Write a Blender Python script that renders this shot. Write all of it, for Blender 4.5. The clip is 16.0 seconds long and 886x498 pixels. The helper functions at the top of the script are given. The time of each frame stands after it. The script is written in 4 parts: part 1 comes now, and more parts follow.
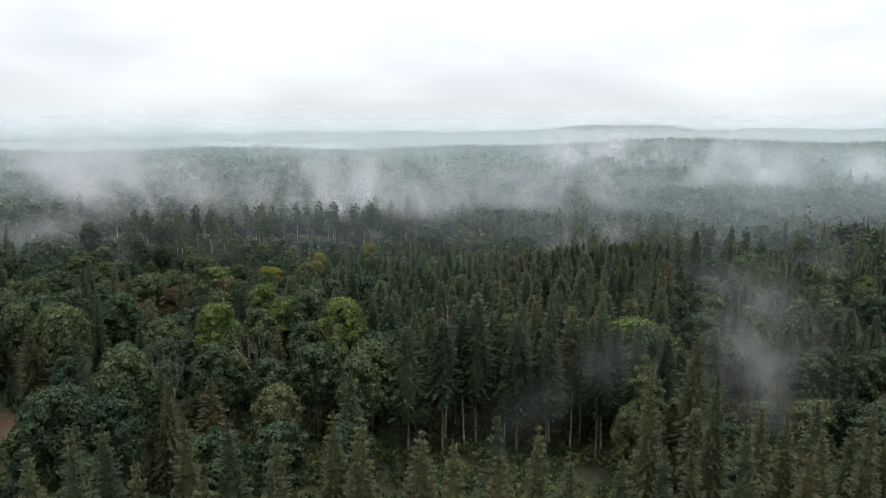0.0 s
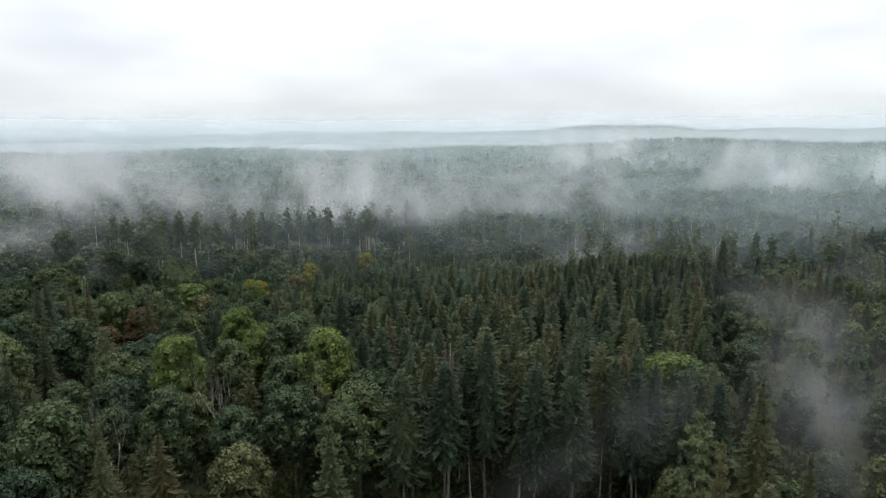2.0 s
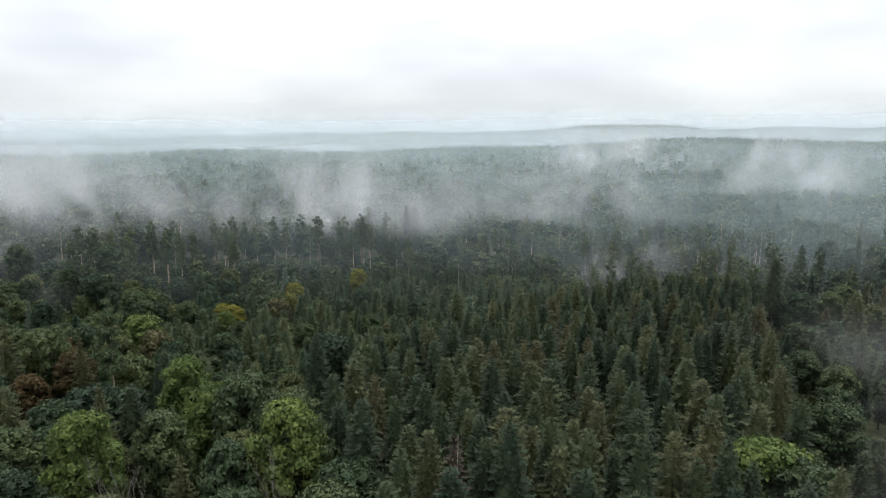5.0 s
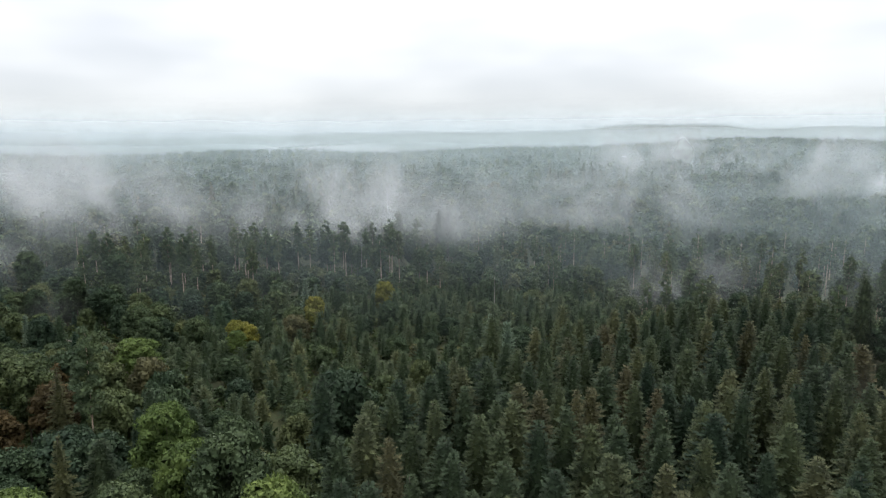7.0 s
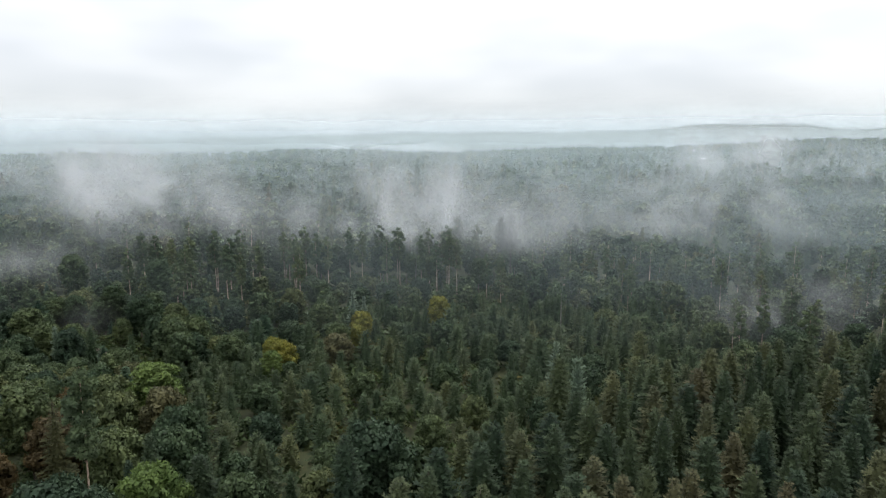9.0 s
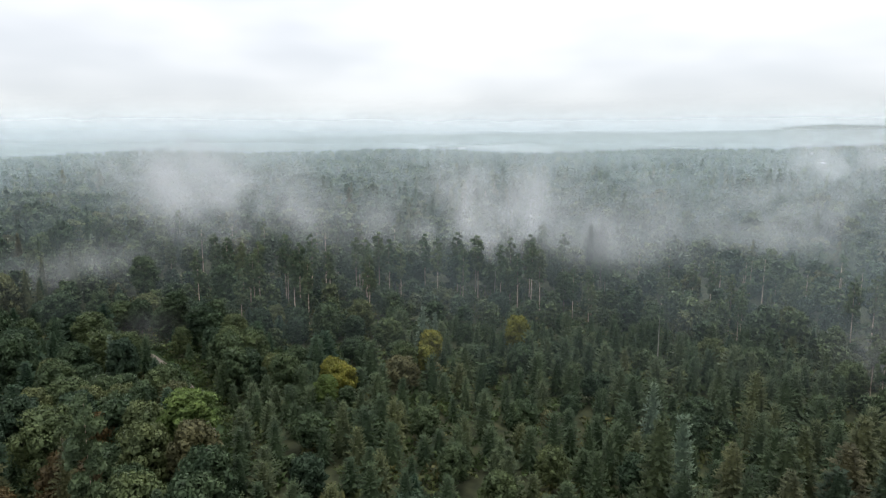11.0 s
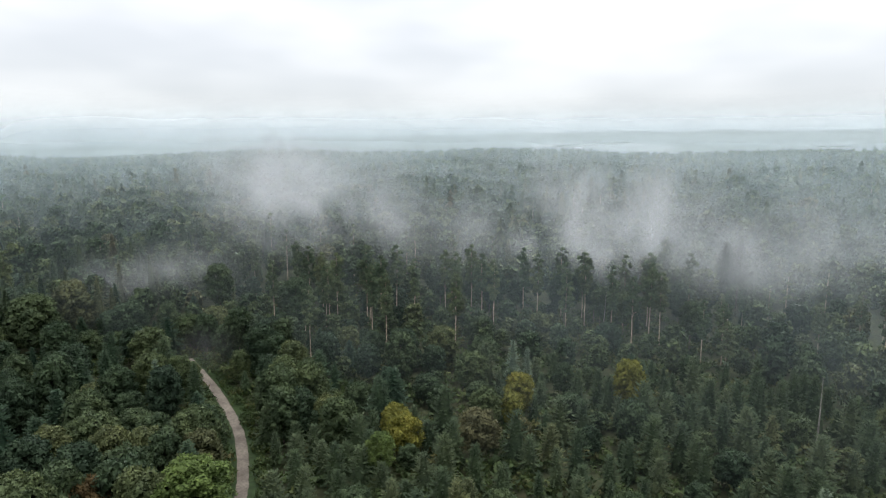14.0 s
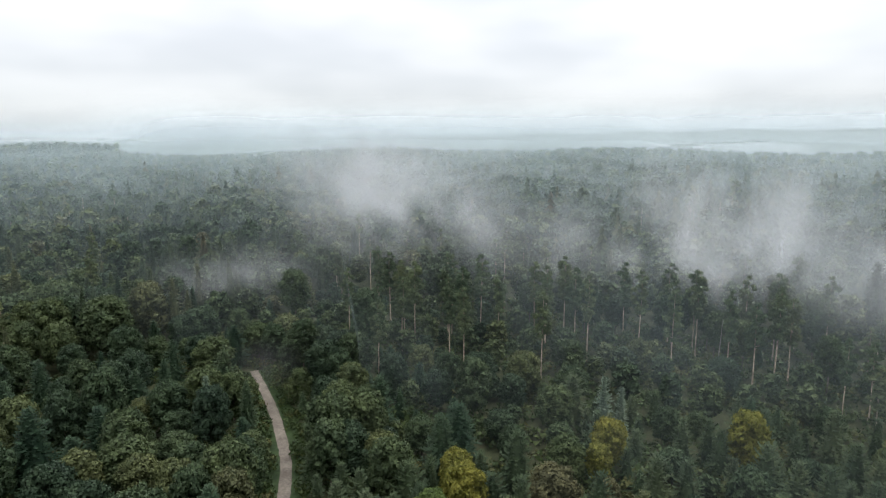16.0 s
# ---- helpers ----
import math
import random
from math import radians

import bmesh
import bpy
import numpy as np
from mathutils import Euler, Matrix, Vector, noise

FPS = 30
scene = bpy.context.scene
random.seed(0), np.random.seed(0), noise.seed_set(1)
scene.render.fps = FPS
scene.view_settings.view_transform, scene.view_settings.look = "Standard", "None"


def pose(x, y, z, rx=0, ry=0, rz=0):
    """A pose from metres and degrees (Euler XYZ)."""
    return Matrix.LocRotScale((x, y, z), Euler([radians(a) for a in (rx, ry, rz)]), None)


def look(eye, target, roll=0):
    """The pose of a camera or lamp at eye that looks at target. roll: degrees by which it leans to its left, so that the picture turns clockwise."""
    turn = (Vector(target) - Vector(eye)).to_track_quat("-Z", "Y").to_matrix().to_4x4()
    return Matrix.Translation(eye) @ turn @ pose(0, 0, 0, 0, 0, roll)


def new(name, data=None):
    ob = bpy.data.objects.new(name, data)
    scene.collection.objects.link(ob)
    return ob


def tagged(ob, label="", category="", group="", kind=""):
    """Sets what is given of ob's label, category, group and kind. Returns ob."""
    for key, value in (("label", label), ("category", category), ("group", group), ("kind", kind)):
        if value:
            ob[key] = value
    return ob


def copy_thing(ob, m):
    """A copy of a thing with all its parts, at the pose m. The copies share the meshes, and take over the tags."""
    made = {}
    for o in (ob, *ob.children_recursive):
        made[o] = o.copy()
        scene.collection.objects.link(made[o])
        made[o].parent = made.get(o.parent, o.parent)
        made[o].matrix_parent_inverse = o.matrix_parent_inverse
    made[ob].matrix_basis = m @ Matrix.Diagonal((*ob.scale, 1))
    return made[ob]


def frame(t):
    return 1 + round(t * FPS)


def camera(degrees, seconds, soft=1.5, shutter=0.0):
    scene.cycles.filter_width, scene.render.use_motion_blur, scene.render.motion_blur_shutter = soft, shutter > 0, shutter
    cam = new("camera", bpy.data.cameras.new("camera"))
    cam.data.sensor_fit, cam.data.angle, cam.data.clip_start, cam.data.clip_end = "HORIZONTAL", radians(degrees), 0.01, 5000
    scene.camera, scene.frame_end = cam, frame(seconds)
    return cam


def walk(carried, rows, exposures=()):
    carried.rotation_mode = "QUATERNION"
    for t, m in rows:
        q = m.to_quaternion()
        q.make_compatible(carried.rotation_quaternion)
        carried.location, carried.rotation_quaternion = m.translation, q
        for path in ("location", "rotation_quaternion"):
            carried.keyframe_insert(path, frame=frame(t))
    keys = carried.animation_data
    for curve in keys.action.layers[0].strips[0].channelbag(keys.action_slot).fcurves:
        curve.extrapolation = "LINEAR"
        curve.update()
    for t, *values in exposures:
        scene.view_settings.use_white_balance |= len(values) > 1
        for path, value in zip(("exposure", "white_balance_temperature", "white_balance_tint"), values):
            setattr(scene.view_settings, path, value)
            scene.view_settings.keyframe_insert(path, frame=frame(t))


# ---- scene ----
cam = camera(67.6, 16.0, soft=1.25)
METRES, EYE, TILT, LEAN, TURN = 155.0, 55.0, 0.0, 3.2, 2.5
ROWS = [
    (0.0, 0.0, 0.0, 0.0, 0.55, -9.74, -3.19),
    (0.5, -0.0003, 0.0328, 0.0003, 0.57, -9.74, -3.15),
    (1.0, -0.001, 0.0656, 0.0005, 0.56, -9.74, -3.11),
    (1.5, -0.0015, 0.0985, 0.0005, 0.6, -9.72, -3.09),
    (2.0, -0.002, 0.131, 0.0006, 0.61, -9.71, -3.05),
    (2.5, -0.0024, 0.1635, 0.0007, 0.62, -9.7, -3.02),
    (3.0, -0.0028, 0.1957, 0.0009, 0.64, -9.71, -2.98),
    (3.5, -0.003, 0.2281, 0.0009, 0.66, -9.71, -2.94),
    (4.0, -0.0037, 0.2598, 0.0011, 0.67, -9.71, -2.93),
    (6.5, -0.0058, 0.4199, 0.0006, 2.6, -9.75, -2.82),
    (7.0, -0.0061, 0.4516, 0.001, 3.87, -9.85, -2.83),
    (7.5, -0.0066, 0.483, 0.0011, 5.18, -9.92, -2.9),
    (8.0, -0.0072, 0.5147, 0.001, 6.59, -9.99, -2.9),
    (8.5, -0.0082, 0.5462, 0.0015, 8.05, -10.1, -2.92),
    (9.0, -0.0096, 0.5776, 0.0015, 9.52, -10.17, -2.95),
    (11.5, -0.0227, 0.7252, 0.0019, 19.2, -10.71, -3.11),
    (12.0, -0.0271, 0.7552, 0.0018, 20.99, -10.82, -3.09),
    (12.5, -0.032, 0.7851, 0.0015, 22.65, -10.9, -3.07),
    (13.0, -0.0373, 0.8153, 0.0014, 24.03, -10.98, -3.02),
    (13.5, -0.043, 0.8455, 0.0016, 25.29, -11.09, -2.93),
    (14.0, -0.0487, 0.8752, 0.002, 27.35, -11.24, -2.9),
    (14.5, -0.0544, 0.9058, 0.0015, 30.21, -11.39, -2.85),
    (15.0, -0.061, 0.9349, 0.0017, 32.69, -11.56, -2.82),
    (15.5, -0.0678, 0.9642, 0.0018, 34.93, -11.71, -2.76),
    (16.0, -0.0754, 0.994, 0.0009, 36.84, -11.82, -2.64),
]
walk(cam, [(t, pose(0, 0, EYE, TILT, LEAN, TURN) @ pose(METRES * x, METRES * y, METRES * z, 90 + pitch, roll, yaw)) for t, x, y, z, yaw, pitch, roll in ROWS])

scene.cycles.transparent_max_bounces = 40

# ---- world, sun ----
world = bpy.data.worlds.new("overcast_sky")
scene.world = world
world.use_nodes = True
wt = world.node_tree
wt.nodes.clear()


def link(tree, a, b):
    tree.links.new(a, b)


def node(tree, kind, **values):
    n = tree.nodes.new(kind)
    for key, value in values.items():
        if key in n.inputs:
            n.inputs[key].default_value = value
        else:
            setattr(n, key, value)
    return n


def ramp(tree, stops):
    n = tree.nodes.new("ShaderNodeValToRGB")
    el = n.color_ramp.elements
    while len(el) < len(stops):
        el.new(0.5)
    for e, (at, c) in zip(el, stops):
        e.position = at
        e.color = (*c, 1) if len(c) == 3 else c
    return n


SUN_EL, SUN_ROT = 70, 20
w_out = node(wt, "ShaderNodeOutputWorld")
w_add = node(wt, "ShaderNodeAddShader")
w_sky = node(wt, "ShaderNodeTexSky", sky_type="NISHITA", sun_disc=False, sun_elevation=radians(SUN_EL), sun_rotation=radians(SUN_ROT))
w_blue = node(wt, "ShaderNodeBackground", Strength=0.02)
w_cloud = node(wt, "ShaderNodeBackground", Strength=1.0)
w_tc = node(wt, "ShaderNodeTexCoord")
w_sep = node(wt, "ShaderNodeSeparateXYZ")
w_grad = ramp(wt, [(0.0, (0.66, 0.71, 0.745)), (0.02, (0.72, 0.76, 0.785)), (0.07, (0.80, 0.82, 0.845)), (0.16, (0.93, 0.94, 0.96)), (0.30, (1.06, 1.06, 1.07)), (0.6, (1.7, 1.7, 1.7)), (1.0, (2.4, 2.4, 2.4))])
w_map = node(wt, "ShaderNodeMapping")
w_map.inputs["Scale"].default_value = (1.0, 1.0, 3.2)
w_noise = node(wt, "ShaderNodeTexNoise", Scale=2.2, Detail=3.0, Roughness=0.55)
w_cr = ramp(wt, [(0.34, (0.87, 0.885, 0.91)), (0.64, (1.10, 1.095, 1.10))])
w_cr.color_ramp.interpolation = "EASE"
w_mul = node(wt, "ShaderNodeMix", data_type="RGBA", blend_type="MULTIPLY")
w_mul.inputs[0].default_value = 1.0
link(wt, w_tc.outputs["Generated"], w_sep.inputs[0])
link(wt, w_sep.outputs["Z"], w_grad.inputs[0])
link(wt, w_tc.outputs["Generated"], w_map.inputs["Vector"])
link(wt, w_map.outputs[0], w_noise.inputs["Vector"])
link(wt, w_noise.outputs["Fac"], w_cr.inputs[0])
link(wt, w_grad.outputs[0], w_mul.inputs[6])
link(wt, w_cr.outputs[0], w_mul.inputs[7])
link(wt, w_mul.outputs[2], w_cloud.inputs["Color"])
link(wt, w_sky.outputs[0], w_blue.inputs["Color"])
link(wt, w_blue.outputs[0], w_add.inputs[0])
link(wt, w_cloud.outputs[0], w_add.inputs[1])
link(wt, w_add.outputs[0], w_out.inputs[0])

sun = new("sun", bpy.data.lights.new("sun", "SUN"))
sun.data.energy, sun.data.angle, sun.data.color = 1.4, radians(24), (1.0, 0.97, 0.92)
sun_way = Vector((math.sin(radians(SUN_ROT)) * math.cos(radians(SUN_EL)), math.cos(radians(SUN_ROT)) * math.cos(radians(SUN_EL)), math.sin(radians(SUN_EL))))
sun.matrix_world = look(sun_way * 300, (0, 0, 0))


# ---- materials ----
def leafy(name, stops, rough=0.6, through_leaf=0.2, grain=1.2):
    """Foliage: the colour varies from tree to tree and over each crown."""
    m = bpy.data.materials.new(name)
    m.use_nodes = True
    t = m.node_tree
    t.nodes.clear()
    out = node(t, "ShaderNodeOutputMaterial")
    info = node(t, "ShaderNodeObjectInfo")
    att = node(t, "ShaderNodeAttribute", attribute_name="tint")
    add = node(t, "ShaderNodeMath", operation="ADD")
    fr = node(t, "ShaderNodeMath", operation="FRACT")
    tree_colour = ramp(t, stops)
    geo = node(t, "ShaderNodeNewGeometry")
    n1 = node(t, "ShaderNodeTexNoise", Scale=grain, Detail=3.0)
    n2 = node(t, "ShaderNodeTexNoise", Scale=grain * 0.22, Detail=2.0)
    c1 = ramp(t, [(0.3, (0.66, 0.68, 0.68)), (0.7, (1.24, 1.22, 1.18))])
    c2 = ramp(t, [(0.3, (0.82, 0.86, 1.0)), (0.7, (1.28, 1.22, 1.25))])
    isl = ramp(t, [(0.0, (0.84, 0.86, 0.86)), (0.8, (1.06, 1.06, 1.05)), (1.0, (1.30, 1.28, 1.22))])
    m1 = node(t, "ShaderNodeMix", data_type="RGBA", blend_type="MULTIPLY")
    m2 = node(t, "ShaderNodeMix", data_type="RGBA", blend_type="MULTIPLY")
    m3 = node(t, "ShaderNodeMix", data_type="RGBA", blend_type="MULTIPLY")
    for q in (m1, m2, m3):
        q.inputs[0].default_value = 1.0
    link(t, info.outputs["Random"], add.inputs[0])
    link(t, att.outputs["Fac"], add.inputs[1])
    link(t, add.outputs[0], fr.inputs[0])
    link(t, fr.outputs[0], tree_colour.inputs[0])
    link(t, geo.outputs["Position"], n1.inputs["Vector"])
    link(t, geo.outputs["Position"], n2.inputs["Vector"])
    link(t, n1.outputs["Fac"], c1.inputs[0])
    link(t, n2.outputs["Fac"], c2.inputs[0])
    link(t, geo.outputs["Random Per Island"], isl.inputs[0])
    link(t, tree_colour.outputs[0], m1.inputs[6])
    link(t, c1.outputs[0], m1.inputs[7])
    link(t, m1.outputs[2], m2.inputs[6])
    link(t, c2.outputs[0], m2.inputs[7])
    link(t, m2.outputs[2], m3.inputs[6])
    link(t, isl.outputs[0], m3.inputs[7])
    b = node(t, "ShaderNodeBsdfPrincipled", Roughness=rough)
    b.inputs["Specular IOR Level"].default_value = 0.12
    tl = node(t, "ShaderNodeBsdfTranslucent")
    mix = node(t, "ShaderNodeMixShader", Fac=through_leaf)
    link(t, m3.outputs[2], b.inputs["Base Color"])
    link(t, m3.outputs[2], tl.inputs["Color"])
    link(t, b.outputs[0], mix.inputs[1])
    link(t, tl.outputs[0], mix.inputs[2])
    link(t, mix.outputs[0], out.inputs["Surface"])
    return m


def rough_surface(name, stops, scale, rough=0.85, bump=0.3, stretch=(1, 1, 1)):
    """Bark, soil, wood, plaster: two scales of noise and a fine relief."""
    m = bpy.data.materials.new(name)
    m.use_nodes = True
    t = m.node_tree
    b = t.nodes["Principled BSDF"]
    b.inputs["Roughness"].default_value = rough
    b.inputs["Specular IOR Level"].default_value = 0.2
    geo = node(t, "ShaderNodeNewGeometry")
    mp = node(t, "ShaderNodeMapping")
    mp.inputs["Scale"].default_value = stretch
    n1 = node(t, "ShaderNodeTexNoise", Scale=scale, Detail=5.0)
    n2 = node(t, "ShaderNodeTexNoise", Scale=scale * 0.12, Detail=3.0)
    c1 = ramp(t, stops)
    c2 = ramp(t, [(0.3, (0.65, 0.65, 0.65)), (0.7, (1.3, 1.3, 1.3))])
    mu = node(t, "ShaderNodeMix", data_type="RGBA", blend_type="MULTIPLY")
    mu.inputs[0].default_value = 1.0
    bp = node(t, "ShaderNodeBump", Strength=bump)
    link(t, geo.outputs["Position"], mp.inputs["Vector"])
    link(t, mp.outputs[0], n1.inputs["Vector"])
    link(t, geo.outputs["Position"], n2.inputs["Vector"])
    link(t, n1.outputs["Fac"], c1.inputs[0])
    link(t, n2.outputs["Fac"], c2.inputs[0])
    link(t, c1.outputs[0], mu.inputs[6])
    link(t, c2.outputs[0], mu.inputs[7])
    link(t, mu.outputs[2], b.inputs["Base Color"])
    link(t, n1.outputs["Fac"], bp.inputs["Height"])
    link(t, bp.outputs[0], b.inputs["Normal"])
    return m


def misty(name, colour, strength, scale, low, high, lift, detail, stretch, swirl):
    """Thin drifting droplets: mostly clear, whitish where they are dense. The density of the sheet fades to nothing at its rims."""
    m = bpy.data.materials.new(name)
    m.use_nodes = True
    t = m.node_tree
    t.nodes.clear()
    out = node(t, "ShaderNodeOutputMaterial")
    att = node(t, "ShaderNodeAttribute", attribute_name="veil")
    geo = node(t, "ShaderNodeNewGeometry")
    n1 = node(t, "ShaderNodeTexNoise", Scale=scale, Detail=detail, Roughness=0.55, Distortion=swirl)
    mp = node(t, "ShaderNodeMapping")
    mp.inputs["Scale"].default_value = stretch
    mp.inputs["Rotation"].default_value = (0, radians(25), 0)
    mr = node(t, "ShaderNodeMapRange", interpolation_type="SMOOTHSTEP")
    mr.inputs["From Min"].default_value = low
    mr.inputs["From Max"].default_value = high
    mul = node(t, "ShaderNodeMath", operation="MULTIPLY")
    mul2 = node(t, "ShaderNodeMath", operation="MULTIPLY")
    mul2.inputs[1].default_value = strength
    clear = node(t, "ShaderNodeBsdfTransparent")
    d = node(t, "ShaderNodeBsdfDiffuse")
    d.inputs["Color"].default_value = (*colour, 1)
    tr = node(t, "ShaderNodeBsdfTranslucent")
    tr.inputs["Color"].default_value = (*colour, 1)
    up = node(t, "ShaderNodeCombineXYZ")
    up.inputs["Z"].default_value = 1.0
    blend = node(t, "ShaderNodeMix", data_type="VECTOR")
    blend.inputs[0].default_value = lift
    half = node(t, "ShaderNodeMixShader", Fac=0.5)
    mix = node(t, "ShaderNodeMixShader")
    link(t, geo.outputs["Position"], mp.inputs["Vector"])
    link(t, mp.outputs[0], n1.inputs["Vector"])
    link(t, n1.outputs["Fac"], mr.inputs["Value"])
    link(t, mr.outputs[0], mul.inputs[0])
    link(t, att.outputs["Fac"], mul.inputs[1])
    link(t, mul.outputs[0], mul2.inputs[0])
    link(t, mul2.outputs[0], mix.inputs[0])
    link(t, geo.outputs["Normal"], blend.inputs[4])
    link(t, up.outputs[0], blend.inputs[5])
    link(t, blend.outputs[1], d.inputs["Normal"])
    link(t, d.outputs[0], half.inputs[1])
    link(t, tr.outputs[0], half.inputs[2])
    link(t, clear.outputs[0], mix.inputs[1])
    link(t, half.outputs[0], mix.inputs[2])
    link(t, mix.outputs[0], out.inputs["Surface"])
    return m


SPRUCE = leafy("spruce_needles", [(0.0, (0.022, 0.038, 0.022)), (0.3, (0.036, 0.054, 0.028)), (0.65, (0.049, 0.066, 0.031)), (0.9, (0.072, 0.081, 0.039)), (1.0, (0.067, 0.063, 0.033))])
CONIFER = leafy("dark_conifer_needles", [(0.0, (0.026, 0.050, 0.028)), (0.5, (0.038, 0.064, 0.034)), (1.0, (0.050, 0.076, 0.036))])
YOUNG = leafy("young_conifer_needles", [(0.0, (0.037, 0.058, 0.029)), (0.5, (0.048, 0.071, 0.034)), (0.85, (0.064, 0.085, 0.043)), (1.0, (0.079, 0.092, 0.039))])
OLD_SPRUCE = leafy("old_spruce_needles", [(0.0, (0.041, 0.056, 0.029)), (0.4, (0.054, 0.066, 0.029)), (0.75, (0.064, 0.071, 0.031)), (1.0, (0.071, 0.068, 0.031))])
BROAD = leafy("broad_leaves", [(0.0, (0.027, 0.046, 0.026)), (0.3, (0.039, 0.062, 0.030)), (0.6, (0.052, 0.075, 0.034)), (0.85, (0.070, 0.093, 0.038)), (0.96, (0.083, 0.098, 0.040)), (1.0, (0.081, 0.080, 0.038))], through_leaf=0.18)
BRIGHT = leafy("fresh_leaves", [(0.0, (0.076, 0.115, 0.032)), (1.0, (0.100, 0.138, 0.039))], through_leaf=0.3)
YELLOW = leafy("autumn_leaves", [(0.0, (0.155, 0.150, 0.028)), (1.0, (0.135, 0.142, 0.030))], through_leaf=0.3)
RUSTY = leafy("rusty_leaves", [(0.0, (0.085, 0.060, 0.024)), (1.0, (0.072, 0.056, 0.026))], through_leaf=0.3)
SILVER = leafy("silvery_leaves", [(0.0, (0.13, 0.17, 0.12)), (1.0, (0.11, 0.155, 0.10))], through_leaf=0.3)
PINE = leafy("pine_needles", [(0.0, (0.050, 0.076, 0.038)), (0.5, (0.066, 0.092, 0.042)), (1.0, (0.088, 0.108, 0.048))])
DEAD = leafy("dead_needles", [(0.0, (0.050, 0.040, 0.028)), (1.0, (0.062, 0.046, 0.030))])
SHRUB = leafy("undergrowth_leaves", [(0.0, (0.032, 0.050, 0.020)), (0.6, (0.050, 0.075, 0.025)), (1.0, (0.080, 0.080, 0.030))])
BARK = rough_surface("grey_brown_bark", [(0.3, (0.06, 0.05, 0.042)), (0.7, (0.15, 0.13, 0.11))], 6, stretch=(1, 1, 0.25))
PALE_BARK = rough_surface("pale_bark", [(0.3, (0.150, 0.139, 0.120)), (0.7, (0.285, 0.270, 0.244))], 5, stretch=(1, 1, 0.3))
PINE_BARK = rough_surface("orange_pine_bark", [(0.3, (0.27, 0.20, 0.15)), (0.7, (0.50, 0.40, 0.31))], 5, stretch=(1, 1, 0.3))
FLOOR = rough_surface("forest_floor_soil", [(0.3, (0.020, 0.026, 0.012)), (0.6, (0.040, 0.046, 0.020)), (0.8, (0.060, 0.050, 0.028))], 0.6)
TRACK = rough_surface("sandy_track", [(0.3, (0.10, 0.085, 0.07)), (0.7, (0.16, 0.14, 0.118))], 2.5)
VERGE = leafy("verge_grass", [(0.0, (0.026, 0.046, 0.016)), (1.0, (0.042, 0.062, 0.020))])
STRAW = rough_surface("dry_meadow_grass", [(0.3, (0.041, 0.029, 0.015)), (0.7, (0.072, 0.048, 0.026))], 1.5)
FIELD = rough_surface("pale_field", [(0.3, (0.22, 0.25, 0.16)), (0.7, (0.36, 0.37, 0.26))], 0.05)
WHITEWASH = rough_surface("white_plaster", [(0.3, (0.72, 0.72, 0.70)), (0.7, (0.84, 0.84, 0.82))], 0.5, bump=0.05)
ROOF = rough_surface("grey_sheet_roof", [(0.3, (0.22, 0.23, 0.25)), (0.7, (0.36, 0.37, 0.39))], 0.5, rough=0.5, bump=0.05)
PANE = rough_surface("dark_window_glass", [(0.3, (0.03, 0.04, 0.05)), (0.7, (0.06, 0.07, 0.08))], 1, rough=0.15, bump=0)
WATER = rough_surface("still_water", [(0.3, (0.02, 0.03, 0.03)), (0.7, (0.04, 0.05, 0.05))], 0.1, rough=0.08, bump=0.02)
MIST = misty("mist", (0.74, 0.765, 0.785), 1.3, 0.028, 0.40, 0.72, 0.5, 5.0, (1.1, 1.1, 0.85), 0.8)
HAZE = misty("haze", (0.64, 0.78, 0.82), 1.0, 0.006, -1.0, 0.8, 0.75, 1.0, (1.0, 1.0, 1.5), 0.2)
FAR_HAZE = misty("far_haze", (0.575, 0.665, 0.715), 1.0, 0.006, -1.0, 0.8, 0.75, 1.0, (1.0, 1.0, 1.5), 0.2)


# ---- mesh helpers ----
def mesh_of(name, verts, faces, material, attrs=()):
    """A mesh from arrays: verts (n, 3), faces (m, 3 or 4); attrs: name -> one float a vertex."""
    verts, faces = np.asarray(verts, np.float32), np.asarray(faces, np.int32)
    k = faces.shape[1]
    me = bpy.data.meshes.new(name)
    me.vertices.add(len(verts))
    me.vertices.foreach_set("co", verts.ravel())
    me.loops.add(faces.size)
    me.loops.foreach_set("vertex_index", faces.ravel())
    me.polygons.add(len(faces))
    me.polygons.foreach_set("loop_start", np.arange(0, faces.size, k, dtype=np.int32))
    for key, values in dict(attrs).items():
        me.attributes.new(key, "FLOAT", "POINT").data.foreach_set("value", np.asarray(values, np.float32))
    me.update(calc_edges=True)
    me.materials.append(material)
    return me


def joined(soups):
    """Several (verts, faces) as one."""
    vs, fs, at = [], [], 0
    for v, f in soups:
        vs.append(v)
        fs.append(np.asarray(f) + at)
        at += len(v)
    return np.concatenate(vs), np.concatenate(fs)


def part(name, soup, material, parent, label=""):
    ob = new(name, mesh_of(name, soup[0], soup[1], material))
    ob.parent = parent
    return tagged(ob, label)


